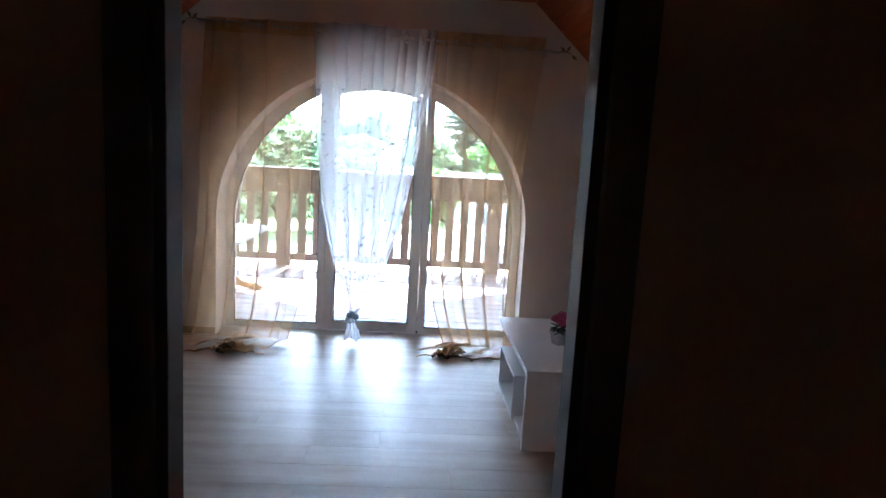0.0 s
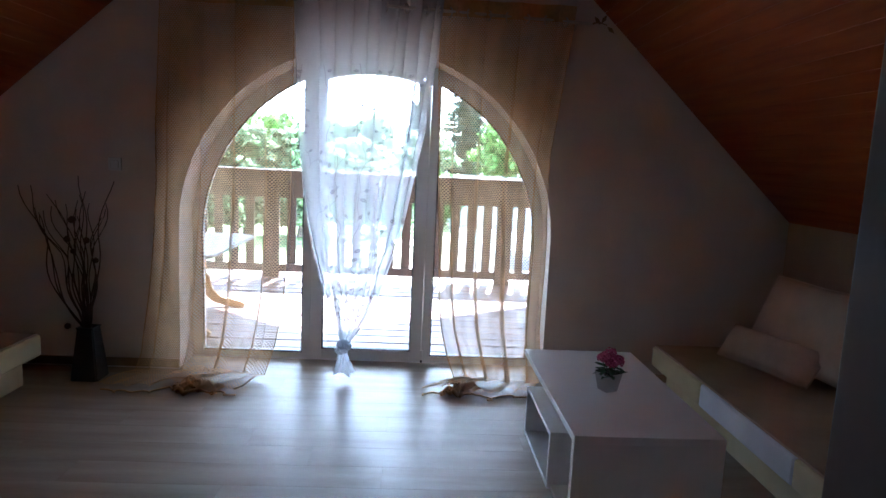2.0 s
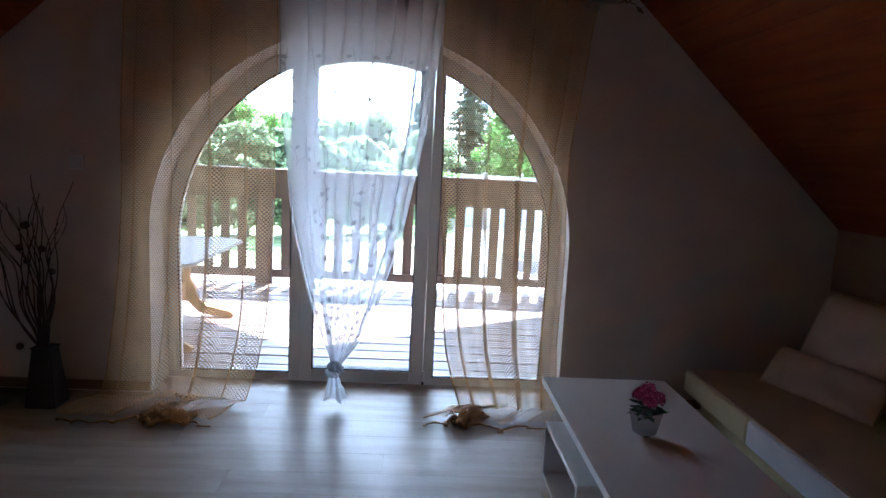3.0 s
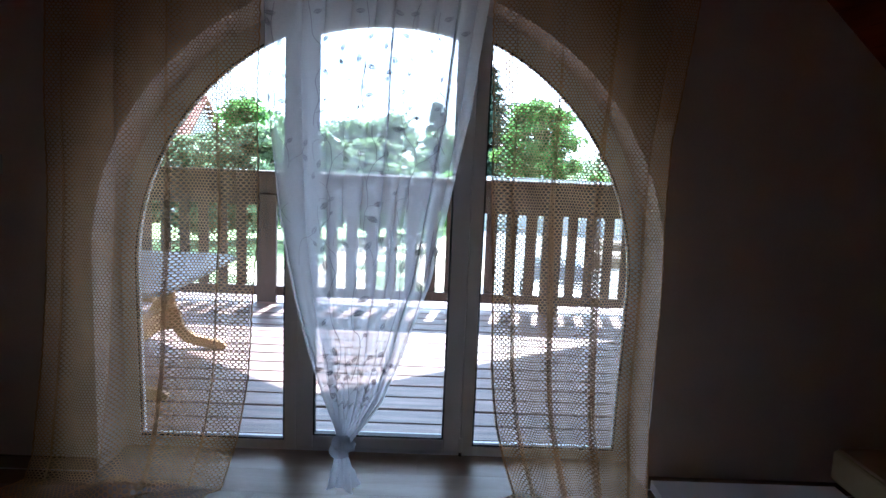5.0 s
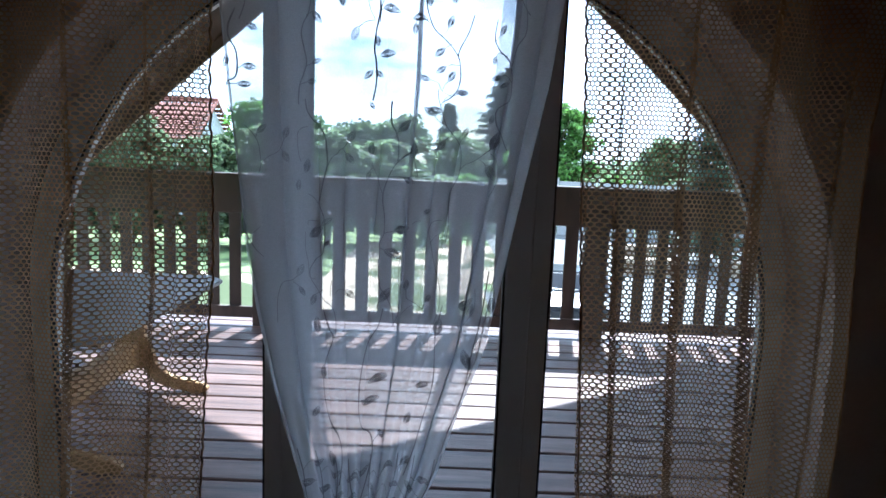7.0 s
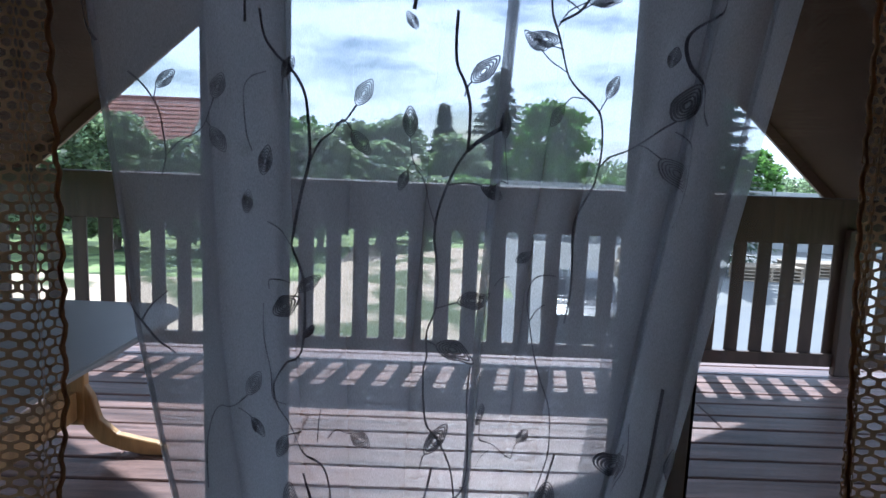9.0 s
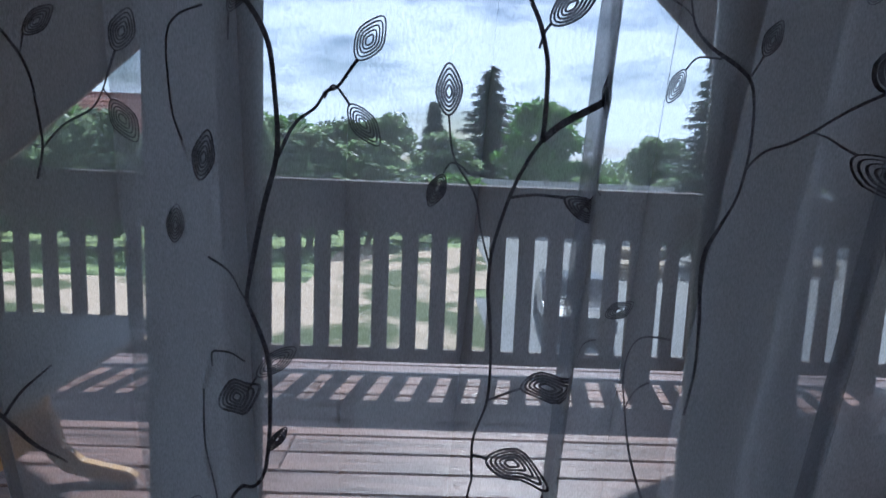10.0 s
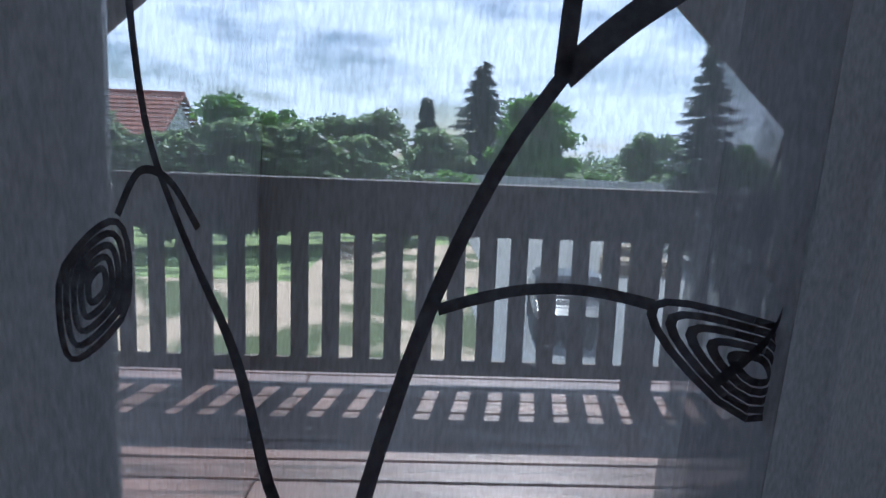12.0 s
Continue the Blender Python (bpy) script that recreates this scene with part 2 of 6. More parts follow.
def net_heap_material():
    """Layers of the golden net lying on one another, with small gaps."""
    mat = M_net.copy()
    mat.name = "heaped_net"
    nt = mat.node_tree
    last = nt.nodes["Material Output"].inputs["Surface"].links[0].from_socket
    tc = nt.nodes.new("ShaderNodeTexCoord")
    cells = nt.nodes.new("ShaderNodeTexVoronoi")
    cells.inputs["Scale"].default_value = 130
    gap = nt.nodes.new("ShaderNodeMath")
    gap.operation = "LESS_THAN"
    gap.inputs[1].default_value = 0.30
    clear = nt.nodes.new("ShaderNodeBsdfTransparent")
    mx = nt.nodes.new("ShaderNodeMixShader")
    nt.links.new(tc.outputs["Object"], cells.inputs["Vector"])
    nt.links.new(cells.outputs["Distance"], gap.inputs[0])
    nt.links.new(gap.outputs[0], mx.inputs["Fac"])
    nt.links.new(last, mx.inputs[1])
    nt.links.new(clear.outputs[0], mx.inputs[2])
    nt.links.new(mx.outputs[0], nt.nodes["Material Output"].inputs["Surface"])
    return mat


M_glass = glass_material()
M_sheer = sheer_material("white_voile", 0.52, (0.91, 0.928, 0.97))
M_heap = net_heap_material()
M_sheer_knot = sheer_material("gathered_voile", 0.88, (0.86, 0.88, 0.92), weave=False)


# ---- mesh helpers ----
def part(name, bm, mat, parent=None, label="", smooth=False):
    me = bpy.data.meshes.new(name)
    bm.to_mesh(me)
    bm.free()
    me.materials.append(mat)
    if smooth:
        for p in me.polygons:
            p.use_smooth = True
    ob = new(name, me)
    ob.parent = parent
    if label:
        tagged(ob, label=label)
    return ob


def box(bm, x0, x1, y0, y1, z0, z1, m=None):
    r = bmesh.ops.create_cube(bm, size=1.0)
    for v in r["verts"]:
        v.co = Vector(((x0 + x1) / 2 + v.co.x * (x1 - x0), (y0 + y1) / 2 + v.co.y * (y1 - y0), (z0 + z1) / 2 + v.co.z * (z1 - z0)))
        if m:
            v.co = m @ v.co
    return r["verts"]


def boxed(x0, x1, y0, y1, z0, z1, bevel=0.0, seg=2, m=None):
    bm = bmesh.new()
    box(bm, x0, x1, y0, y1, z0, z1, m)
    if bevel:
        bmesh.ops.bevel(bm, geom=bm.edges[:], offset=bevel, segments=seg, affect="EDGES", profile=0.6)
    return bm


def tube(bm, pts, radii, sides=7, caps=True):
    """A round bar along points."""
    rings = []
    for i, p in enumerate(pts):
        p = Vector(p)
        d = (Vector(pts[min(i + 1, len(pts) - 1)]) - Vector(pts[max(i - 1, 0)])).normalized()
        a = d.cross(Vector((0, 0, 1)) if abs(d.z) < 0.9 else Vector((0, 1, 0))).normalized()
        b = d.cross(a)
        r = radii[i] if hasattr(radii, "__len__") else radii
        rings.append([bm.verts.new(p + r * (math.cos(k * math.tau / sides) * a + math.sin(k * math.tau / sides) * b)) for k in range(sides)])
    for ra, rb in zip(rings, rings[1:]):
        for k in range(sides):
            bm.faces.new((ra[k], ra[(k + 1) % sides], rb[(k + 1) % sides], rb[k]))
    if caps:
        bm.faces.new(rings[0][::-1])
        bm.faces.new(rings[-1])


def prism(bm, outline, y0, y1):
    """An outline in x and z, pushed through from y0 to y1."""
    a = [bm.verts.new((x, y0, z)) for x, z in outline]
    b = [bm.verts.new((x, y1, z)) for x, z in outline]
    n = len(outline)
    bm.faces.new(a)
    bm.faces.new(b[::-1])
    for i in range(n):
        bm.faces.new((a[i], b[i], b[(i + 1) % n], a[(i + 1) % n]))
    bmesh.ops.recalc_face_normals(bm, faces=bm.faces[:])


def thing(name, label, category, at=(0, 0, 0), group="", kind=""):
    ob = new(name)
    ob.location = at
    ob.empty_display_size = 0.1
    tagged(ob, label=label, category=category, group=group, kind=kind)
    return ob


def lathe(bm, profile, sides=16, centre=(0, 0)):
    rings = [[bm.verts.new((centre[0] + r * math.cos(k * math.tau / sides), centre[1] + r * math.sin(k * math.tau / sides), z)) for k in range(sides)] for r, z in profile]
    for ra, rb in zip(rings, rings[1:]):
        for k in range(sides):
            bm.faces.new((ra[k], ra[(k + 1) % sides], rb[(k + 1) % sides], rb[k]))
    bm.faces.new(rings[0][::-1])
    bm.faces.new(rings[-1])


def lerp_table(table, z):
    """table: (z, value) from high z to low."""
    zs = [a for a, _ in table][::-1]
    vs = [b for _, b in table][::-1]
    return float(np.interp(z, zs, vs))


# ---- the arch ----
ARCH_X, ARCH_A, ARCH_B, ARCH_Z = -0.305, 1.20, 1.19, 0.92
GL_A, GL_B, GL_Z = 1.14, 1.18, 0.84
WALL_IN, WALL_OUT = -0.28, 0.12
CEIL = 2.66


def arch_top(x, a=ARCH_A, b=ARCH_B, z=ARCH_Z):
    u = (x - ARCH_X) / a
    return z + b * math.sqrt(max(0.0, 1 - u * u))


def slope(x):
    return min(3.457 - 0.94 * x, 3.93 + 0.87 * x)


# ---- setting: room ----
def gable_wall():
    bm = bmesh.new()
    xs = [-3.35, ARCH_X - ARCH_A]
    xs += [ARCH_X - ARCH_A * math.cos(math.pi * k / 48) for k in range(1, 48)]
    xs += [ARCH_X + ARCH_A, 2.75]
    top = [min(CEIL + 0.15, slope(x) + 0.15) for x in xs]
    low = [-0.1, None] + [arch_top(x) for x in xs[2:-2]] + [None, -0.1]
    left_e, right_e = 1, len(xs) - 2

    def quad(i, j, zi, zj):
        out = []
        for y in (WALL_IN, WALL_OUT):
            out.append([bm.verts.new(c) for c in ((xs[i], y, zi), (xs[j], y, zj), (xs[j], y, top[j]), (xs[i], y, top[i]))])
        f, b = out
        bm.faces.new(f)
        bm.faces.new(b[::-1])
        bm.faces.new((f[0], b[0], b[1], f[1]))
        bm.faces.new((f[3], f[2], b[2], b[3]))
        return f, b
    quad(0, 1, -0.1, -0.1)
    quad(right_e, right_e + 1, -0.1, -0.1)
    for i in range(left_e, right_e):
        zi = arch_top(xs[i]) if low[i] is None else low[i]
        zj = arch_top(xs[i + 1]) if low[i + 1] is None else low[i + 1]
        quad(i, i + 1, zi, zj)
    for x in (xs[left_e], xs[right_e]):
        bm.faces.new([bm.verts.new(c) for c in ((x, WALL_IN, -0.1), (x, WALL_OUT, -0.1), (x, WALL_OUT, ARCH_Z), (x, WALL_IN, ARCH_Z))])
    bmesh.ops.remove_doubles(bm, verts=bm.verts[:], dist=0.0005)
    bmesh.ops.recalc_face_normals(bm, faces=bm.faces[:])
    return part("wall_north", bm, M_wall)


tagged(gable_wall(), "white plastered gable wall with a wide arched opening", "wall", kind="structure")

ROOM_BACK, HALL_BACK = -3.87, -7.2
KNEE_L, KNEE_R = -3.22, 2.48
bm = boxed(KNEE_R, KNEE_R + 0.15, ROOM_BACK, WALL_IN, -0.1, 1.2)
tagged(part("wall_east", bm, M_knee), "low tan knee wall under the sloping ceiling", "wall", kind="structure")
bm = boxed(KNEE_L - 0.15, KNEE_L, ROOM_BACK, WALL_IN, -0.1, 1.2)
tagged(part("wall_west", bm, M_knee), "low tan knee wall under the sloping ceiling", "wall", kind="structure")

# back wall with the doorway that the walk comes through
DOOR_L, DOOR_R, DOOR_T = -0.50, 0.402, 2.08
for nm, outline in (("wall_south", [(KNEE_L - 0.15, -0.1), (DOOR_L, -0.1), (DOOR_L, DOOR_T), (DOOR_R, DOOR_T), (DOOR_R, -0.1), (KNEE_R + 0.15, -0.1),
                                    (KNEE_R + 0.15, slope(KNEE_R + 0.15) + 0.1), (0.84, 2.76), (-1.4, 2.76), (KNEE_L - 0.15, slope(KNEE_L - 0.15) + 0.1)]),):
    bm = bmesh.new()
    prism(bm, outline, ROOM_BACK - 0.06, ROOM_BACK)
    tagged(part(nm, bm, M_wall), "white plastered partition with the doorway", "wall", kind="structure")

# ceiling: pine boards on both slopes and on the flat, one mesh
bm = bmesh.new()


def board_row(p0, p1, y0, y1, n, normal):
    p0, p1 = Vector(p0), Vector(p1)
    step = (p1 - p0) / n
    gap = step.normalized() * 0.0012
    for i in range(n):
        a, b = p0 + step * i + gap, p0 + step * (i + 1) - gap
        for (ya, yb) in ((y0, y1),):
            lo = [Vector((a.x, ya, a.y)), Vector((b.x, ya, b.y)), Vector((b.x, yb, b.y)), Vector((a.x, yb, a.y))]
            up = [v + Vector((normal[0], 0, normal[1])) * 0.015 for v in lo]
            vl, vu = [bm.verts.new(v) for v in lo], [bm.verts.new(v) for v in up]
            bm.faces.new(vl)
            bm.faces.new(vu[::-1])
            for k in range(4):
                bm.faces.new((vl[k], vu[k], vu[(k + 1) % 4], vl[(k + 1) % 4]))


x_r, x_l = (3.457 - CEIL) / 0.94, (CEIL - 3.93) / 0.87
board_row((x_r, CEIL), (KNEE_R + 0.1, slope(KNEE_R + 0.1)), ROOM_BACK, WALL_IN, 24, (0.68, 0.73))
board_row((x_l, CEIL), (KNEE_L - 0.1, slope(KNEE_L - 0.1)), ROOM_BACK, WALL_IN, 24, (-0.66, 0.75))
board_row((x_l, CEIL), (x_r, CEIL), ROOM_BACK, WALL_IN, 24, (0, 1))
bmesh.ops.recalc_face_normals(bm, faces=bm.faces[:])
tagged(part("ceiling", bm, M_pine), "varnished orange pine boards on the sloping attic ceiling", "ceiling", kind="structure")
bm = bmesh.new()
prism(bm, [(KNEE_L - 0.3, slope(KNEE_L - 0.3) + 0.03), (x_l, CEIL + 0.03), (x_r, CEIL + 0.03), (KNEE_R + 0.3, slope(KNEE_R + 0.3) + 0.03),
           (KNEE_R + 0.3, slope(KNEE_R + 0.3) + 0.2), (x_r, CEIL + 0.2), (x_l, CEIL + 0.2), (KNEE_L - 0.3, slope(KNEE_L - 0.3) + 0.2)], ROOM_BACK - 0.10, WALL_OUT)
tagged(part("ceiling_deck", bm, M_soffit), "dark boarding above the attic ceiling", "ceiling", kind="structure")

# floor slab below the laminate
tagged(part("floor", boxed(KNEE_L - 0.15, KNEE_R + 0.15, HALL_BACK, WALL_OUT, -0.2, -0.012), M_base), "floor under the oak laminate planks", "floor", kind="structure")

# skirting
for nm, x0, x1 in (("baseboard", KNEE_L, ARCH_X - ARCH_A - 0.004), ("baseboard", ARCH_X + ARCH_A + 0.004, KNEE_R)):
    tagged(part(nm, boxed(x0, x1, WALL_IN - 0.016, WALL_IN - 0.001, 0, 0.055, 0.003), M_base), "narrow wooden skirting along the white wall", "baseboard", kind="structure")

# ---- setting: hallway behind the doorway ----
tagged(part("hall_wall_east", boxed(1.2, 1.32, HALL_BACK, ROOM_BACK - 0.06, -0.1, 2.6), M_hall), "dim painted hallway wall", "wall", kind="structure")
tagged(part("hall_wall_west", boxed(-1.32, -1.2, HALL_BACK, ROOM_BACK - 0.06, -0.1, 2.6), M_hall), "dim painted hallway wall", "wall", kind="structure")
tagged(part("hall_wall_south", boxed(-1.32, 1.32, HALL_BACK - 0.12, HALL_BACK, -0.1, 2.6), M_hall), "dim painted hallway end wall", "wall", kind="structure")
tagged(part("hall_ceiling", boxed(-1.32, 1.32, HALL_BACK, ROOM_BACK - 0.06, 2.5, 2.6), M_hall), "hallway ceiling in shade", "ceiling", kind="structure")
tagged(part("hall_wall_north", boxed(-1.2, DOOR_L - 0.07, ROOM_BACK - 0.075, ROOM_BACK - 0.062, 0, 2.5), M_hall), "dim hallway side of the partition", "wall", kind="structure")
tagged(part("hall_wall_north", boxed(DOOR_R + 0.07, 1.2, ROOM_BACK - 0.075, ROOM_BACK - 0.062, 0, 2.5), M_hall), "dim hallway side of the partition", "wall", kind="structure")

# doorway lining and casings
door_frame = thing("door_1", "brown wooden lining and casings of the open doorway", "door frame", (0, 0, 0), kind="structure")
part("jamb", boxed(DOOR_L, DOOR_L + 0.035, ROOM_BACK - 0.075, ROOM_BACK + 0.012, 0, DOOR_T, 0.003), M_jamb, door_frame)
part("jamb", boxed(DOOR_R - 0.035, DOOR_R, ROOM_BACK - 0.075, ROOM_BACK + 0.012, 0, DOOR_T, 0.003), M_jamb, door_frame)
part("head", boxed(DOOR_L + 0.035, DOOR_R - 0.035, ROOM_BACK - 0.075, ROOM_BACK + 0.012, DOOR_T - 0.035, DOOR_T, 0.003), M_jamb, door_frame)
for x0, x1 in ((DOOR_L - 0.075, DOOR_L + 0.012), (DOOR_R - 0.012, DOOR_R + 0.075)):
    part("casing", boxed(x0, x1, ROOM_BACK - 0.095, ROOM_BACK - 0.076, 0, DOOR_T + 0.07, 0.006), M_door, door_frame)
part("casing", boxed(DOOR_L + 0.012, DOOR_R - 0.012, ROOM_BACK - 0.095, ROOM_BACK - 0.076, DOOR_T - 0.01, DOOR_T + 0.07, 0.006), M_door, door_frame)

# ---- window_1: arched glazed door ----
win = thing("window_1", "white plastic arched glazing with a balcony door in its middle", "balcony door", (0, 0, 0), kind="structure")
bm = bmesh.new()
N = 56


def ring_pts(a, b, z):
    return [(ARCH_X - a * math.cos(math.pi * k / N), z + b * math.sin(math.pi * k / N)) for k in range(N + 1)]


outer = [(ARCH_X - ARCH_A + 0.004, 0.0)] + ring_pts(ARCH_A - 0.004, ARCH_B - 0.004, ARCH_Z) + [(ARCH_X + ARCH_A - 0.004, 0.0)]
inner = [(ARCH_X - GL_A + 0.012, 0.0)] + ring_pts(GL_A, GL_B, GL_Z) + [(ARCH_X + GL_A - 0.012, 0.0)]


def ring_solid(bm, outer, inner, y0, y1):
    vo0, vo1 = [bm.verts.new((x, y0, z)) for x, z in outer], [bm.verts.new((x, y1, z)) for x, z in outer]
    vi0, vi1 = [bm.verts.new((x, y0, z)) for x, z in inner], [bm.verts.new((x, y1, z)) for x, z in inner]
    for k in range(len(outer) - 1):
        bm.faces.new((vo0[k], vo0[k + 1], vi0[k + 1], vi0[k]))
        bm.faces.new((vo1[k], vi1[k], vi1[k + 1], vo1[k + 1]))
        bm.faces.new((vi0[k], vi0[k + 1], vi1[k + 1], vi1[k]))
        bm.faces.new((vo0[k], vo1[k], vo1[k + 1], vo0[k + 1]))
    for k in (0, -1):
        bm.faces.new((vo0[k], vi0[k], vi1[k], vo1[k]))
    bmesh.ops.recalc_face_normals(bm, faces=bm.faces[:])


ring_solid(bm, outer, inner, -0.035, 0.035)
part("outer_frame", bm, M_pvc, win)
XL, XR = ARCH_X - GL_A + 0.012, ARCH_X + GL_A - 0.012
for x0, x1 in ((-0.757, -0.700), (0.083, 0.140)):
    xm = (x0 + x1) / 2
    part("mullion", boxed(x0, x1, -0.036, 0.034, 0, arch_top(xm, GL_A, GL_B, GL_Z) + 0.03, 0.004), M_pvc, win)
part("bottom_rail", boxed(XL - 0.02, -0.757, -0.034, 0.033, 0.0, 0.048, 0.003), M_pvc, win)
part("bottom_rail", boxed(0.140, XR + 0.02, -0.034, 0.033, 0.0, 0.048, 0.003), M_pvc, win)
part("threshold", boxed(-0.700, 0.083, -0.034, 0.033, 0.0, 0.022, 0.003), M_pvc, win)

# door leaf with an arched head
leaf = thing("door_leaf", "white plastic balcony door leaf, closed", "")
leaf.parent = win
leaf_y0, leaf_y1 = -0.055, 0.02


def leaf_arc(x, b):
    return arch_top(x, GL_A, b, GL_Z)


def arc_strip(bm, x0, x1, lo, hi, y0, y1, n=16):
    xs = [x0 + (x1 - x0) * k / n for k in range(n + 1)]
    prism_pts = [(x, hi(x)) for x in xs] + [(x, lo(x)) for x in xs[::-1]]
    a = [bm.verts.new((x, y0, z)) for x, z in prism_pts]
    b = [bm.verts.new((x, y1, z)) for x, z in prism_pts]
    m = n + 1
    for k in range(n):
        bm.faces.new((a[k], a[k + 1], a[2 * m - 2 - k], a[2 * m - 1 - k]))
        bm.faces.new((b[k], b[2 * m - 1 - k], b[2 * m - 2 - k], b[k + 1]))
    for k in range(2 * m):
        j = (k + 1) % (2 * m)
        bm.faces.new((a[k], b[k], b[j], a[j]))
    bmesh.ops.recalc_face_normals(bm, faces=bm.faces[:])


bm = bmesh.new()
arc_strip(bm, -0.640, 0.022, lambda x: leaf_arc(x, 1.13), lambda x: leaf_arc(x, 1.185), leaf_y0 + 0.003, leaf_y1 - 0.003)
part("head_rail", bm, M_pvc, leaf)
part("stile", boxed(-0.698, -0.618, leaf_y0, leaf_y1, 0.024, leaf_arc(-0.698, 1.18), 0.006), M_pvc, leaf)
part("stile", boxed(0.0, 0.081, leaf_y0, leaf_y1, 0.024, leaf_arc(0.081, 1.18), 0.006), M_pvc, leaf)
part("foot_rail", boxed(-0.618, 0.0, leaf_y0, leaf_y1, 0.024, 0.085, 0.006), M_pvc, leaf)
g = 0.007
part("gasket", boxed(-0.618, -0.618 + g, -0.050, -0.008, 0.085, 1.925), M_gasket, leaf)
part("gasket", boxed(-g, 0.0, -0.050, -0.008, 0.085, 1.925), M_gasket, leaf)
part("gasket", boxed(-0.618 + g, -g, -0.050, -0.008, 0.085, 0.085 + g), M_gasket, leaf)
part("hinge", boxed(0.074, 0.092, -0.068, -0.054, 0.03, 0.10, 0.003), M_pvc, leaf)
part("hinge_cap", boxed(0.076, 0.090, -0.070, -0.055, 0.012, 0.028, 0.002), M_gasket, leaf)
hd = part("handle_plate", boxed(-0.668, -0.640, -0.066, -0.056, 0.98, 1.14, 0.004), M_pvc, leaf)
bm = bmesh.new()
arc_strip(bm, -0.615, -0.003, lambda x: 0.088, lambda x: leaf_arc(x, 1.135), -0.028, -0.022)
pane = part("pane", bm, M_glass, leaf)
pane.visible_shadow = False
for x0, x1 in ((XL - 0.01, -0.757), (0.140, XR + 0.01)):
    bm = bmesh.new()
    arc_strip(bm, x0, x1, lambda x: 0.048, lambda x: max(0.9, arch_top(x, GL_A, GL_B, GL_Z) + 0.010) if abs(x - ARCH_X) < GL_A - 0.012 else 0.9, -0.004, 0.002, 22)
    pane = part("pane", bm, M_glass, win)
    pane.visible_shadow = False
part("gasket", boxed(-0.757 - g, -0.757, -0.030, -0.006, 0.048, 1.92), M_gasket, win)
part("gasket", boxed(0.140, 0.140 + g, -0.030, -0.006, 0.048, 1.92), M_gasket, win)
part("gasket", boxed(XL, -0.757 - g, -0.030, -0.006, 0.048, 0.048 + g), M_gasket, win)
part("gasket", boxed(0.140 + g, XR, -0.030, -0.006, 0.048, 0.048 + g), M_gasket, win)
bm = bmesh.new()
ring_solid(bm, [(XL, 0.06)] + ring_pts(GL_A, GL_B, GL_Z) + [(XR, 0.06)], [(XL + 0.006, 0.06)] + ring_pts(GL_A - 0.007, GL_B - 0.007, GL_Z) + [(XR - 0.006, 0.06)], -0.030, -0.008)
part("arch_gasket", bm, M_gasket, win)

# ---- setting: balcony ----
DZ = -0.09
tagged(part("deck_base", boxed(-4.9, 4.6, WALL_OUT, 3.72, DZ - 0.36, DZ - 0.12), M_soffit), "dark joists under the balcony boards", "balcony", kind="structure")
EAVE_Y = 4.2
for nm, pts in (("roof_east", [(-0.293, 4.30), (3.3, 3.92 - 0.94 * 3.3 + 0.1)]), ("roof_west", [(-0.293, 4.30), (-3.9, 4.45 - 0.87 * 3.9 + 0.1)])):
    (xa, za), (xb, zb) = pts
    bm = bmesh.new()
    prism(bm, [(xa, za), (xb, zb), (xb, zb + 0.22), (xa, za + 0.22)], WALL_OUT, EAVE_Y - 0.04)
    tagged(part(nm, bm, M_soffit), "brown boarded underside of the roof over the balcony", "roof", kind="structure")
for nm, k, c, xe in (("bargeboard_east", -0.94, 3.92, 3.35), ("bargeboard_west", 0.87, 4.45, -3.95)):
    bm = bmesh.new()
    xa = -0.293
    prism(bm, [(xa, c + k * xa), (xe, c + k * xe), (xe, c + k * xe + 0.34), (xa, c + k * xa + 0.34)], EAVE_Y - 0.038, EAVE_Y)
    tagged(part(nm, bm, M_barge), "brown wooden bargeboard along the roof verge", "roof trim", kind="structure")
bm = bmesh.new()
prism(bm, [(-4.2, 0.9), (-0.293, 4.30), (3.6, 0.75), (3.6, 0.5), (2.9, -0.1), (2.9, -3.0), (2.76, -3.0), (2.76, 1.0), (-0.293, 3.5), (-3.37, 1.0), (-3.37, -3.0), (-3.5, -3.0), (-3.5, 0.6)], WALL_OUT - 0.10, WALL_OUT - 0.002)
tagged(part("wall_gable_outside", bm, M_outwall), "rendered outer gable wall of the house", "wall", kind="structure")

# railing
RY = 3.45
rail = thing("balcony_railing", "dark brown wooden balcony railing with flat upright slats", "railing", (0, 0, DZ))


def rpart(name, x0, x1, y0, y1, z0, z1, bevel=0.004):
    ob = part(name, boxed(x0, x1, y0, y1, z0 - DZ, z1 - DZ, bevel, 1), M_rail, rail)
    return ob


rpart("top_beam", -4.8, 4.5, RY - 0.01, RY + 0.15, 0.886, 1.225, 0.006)
rpart("bottom_board", -4.8, 4.5, RY - 0.040, RY - 0.002, -0.028, 0.070)
for x in (-4.6, -1.745, 1.112, 2.73):
    rpart("post", x - 0.097, x + 0.097, RY - 0.075, RY - 0.012, DZ, 1.0, 0.005)
gaps = [1.0085 - 0.2015 * k for k in range(14)]
slats = [(g2 - 0.1007, 0.112) for g2 in gaps[:-1]] + [(1.112, 0.115), (-1.73, 0.115)]
slats += [(1.234 + 0.0925 + 0.185 * k, 0.098) for k in range(17)]
slats += [(-1.99 + 0.075 - 0.19 - 0.19 * k + 0.09, 0.102) for k in range(14)]
for x, w in slats:
    rpart("slat", x - w / 2, x + w / 2, RY + 0.0, RY + 0.019, 0.0, 0.90, 0.003)

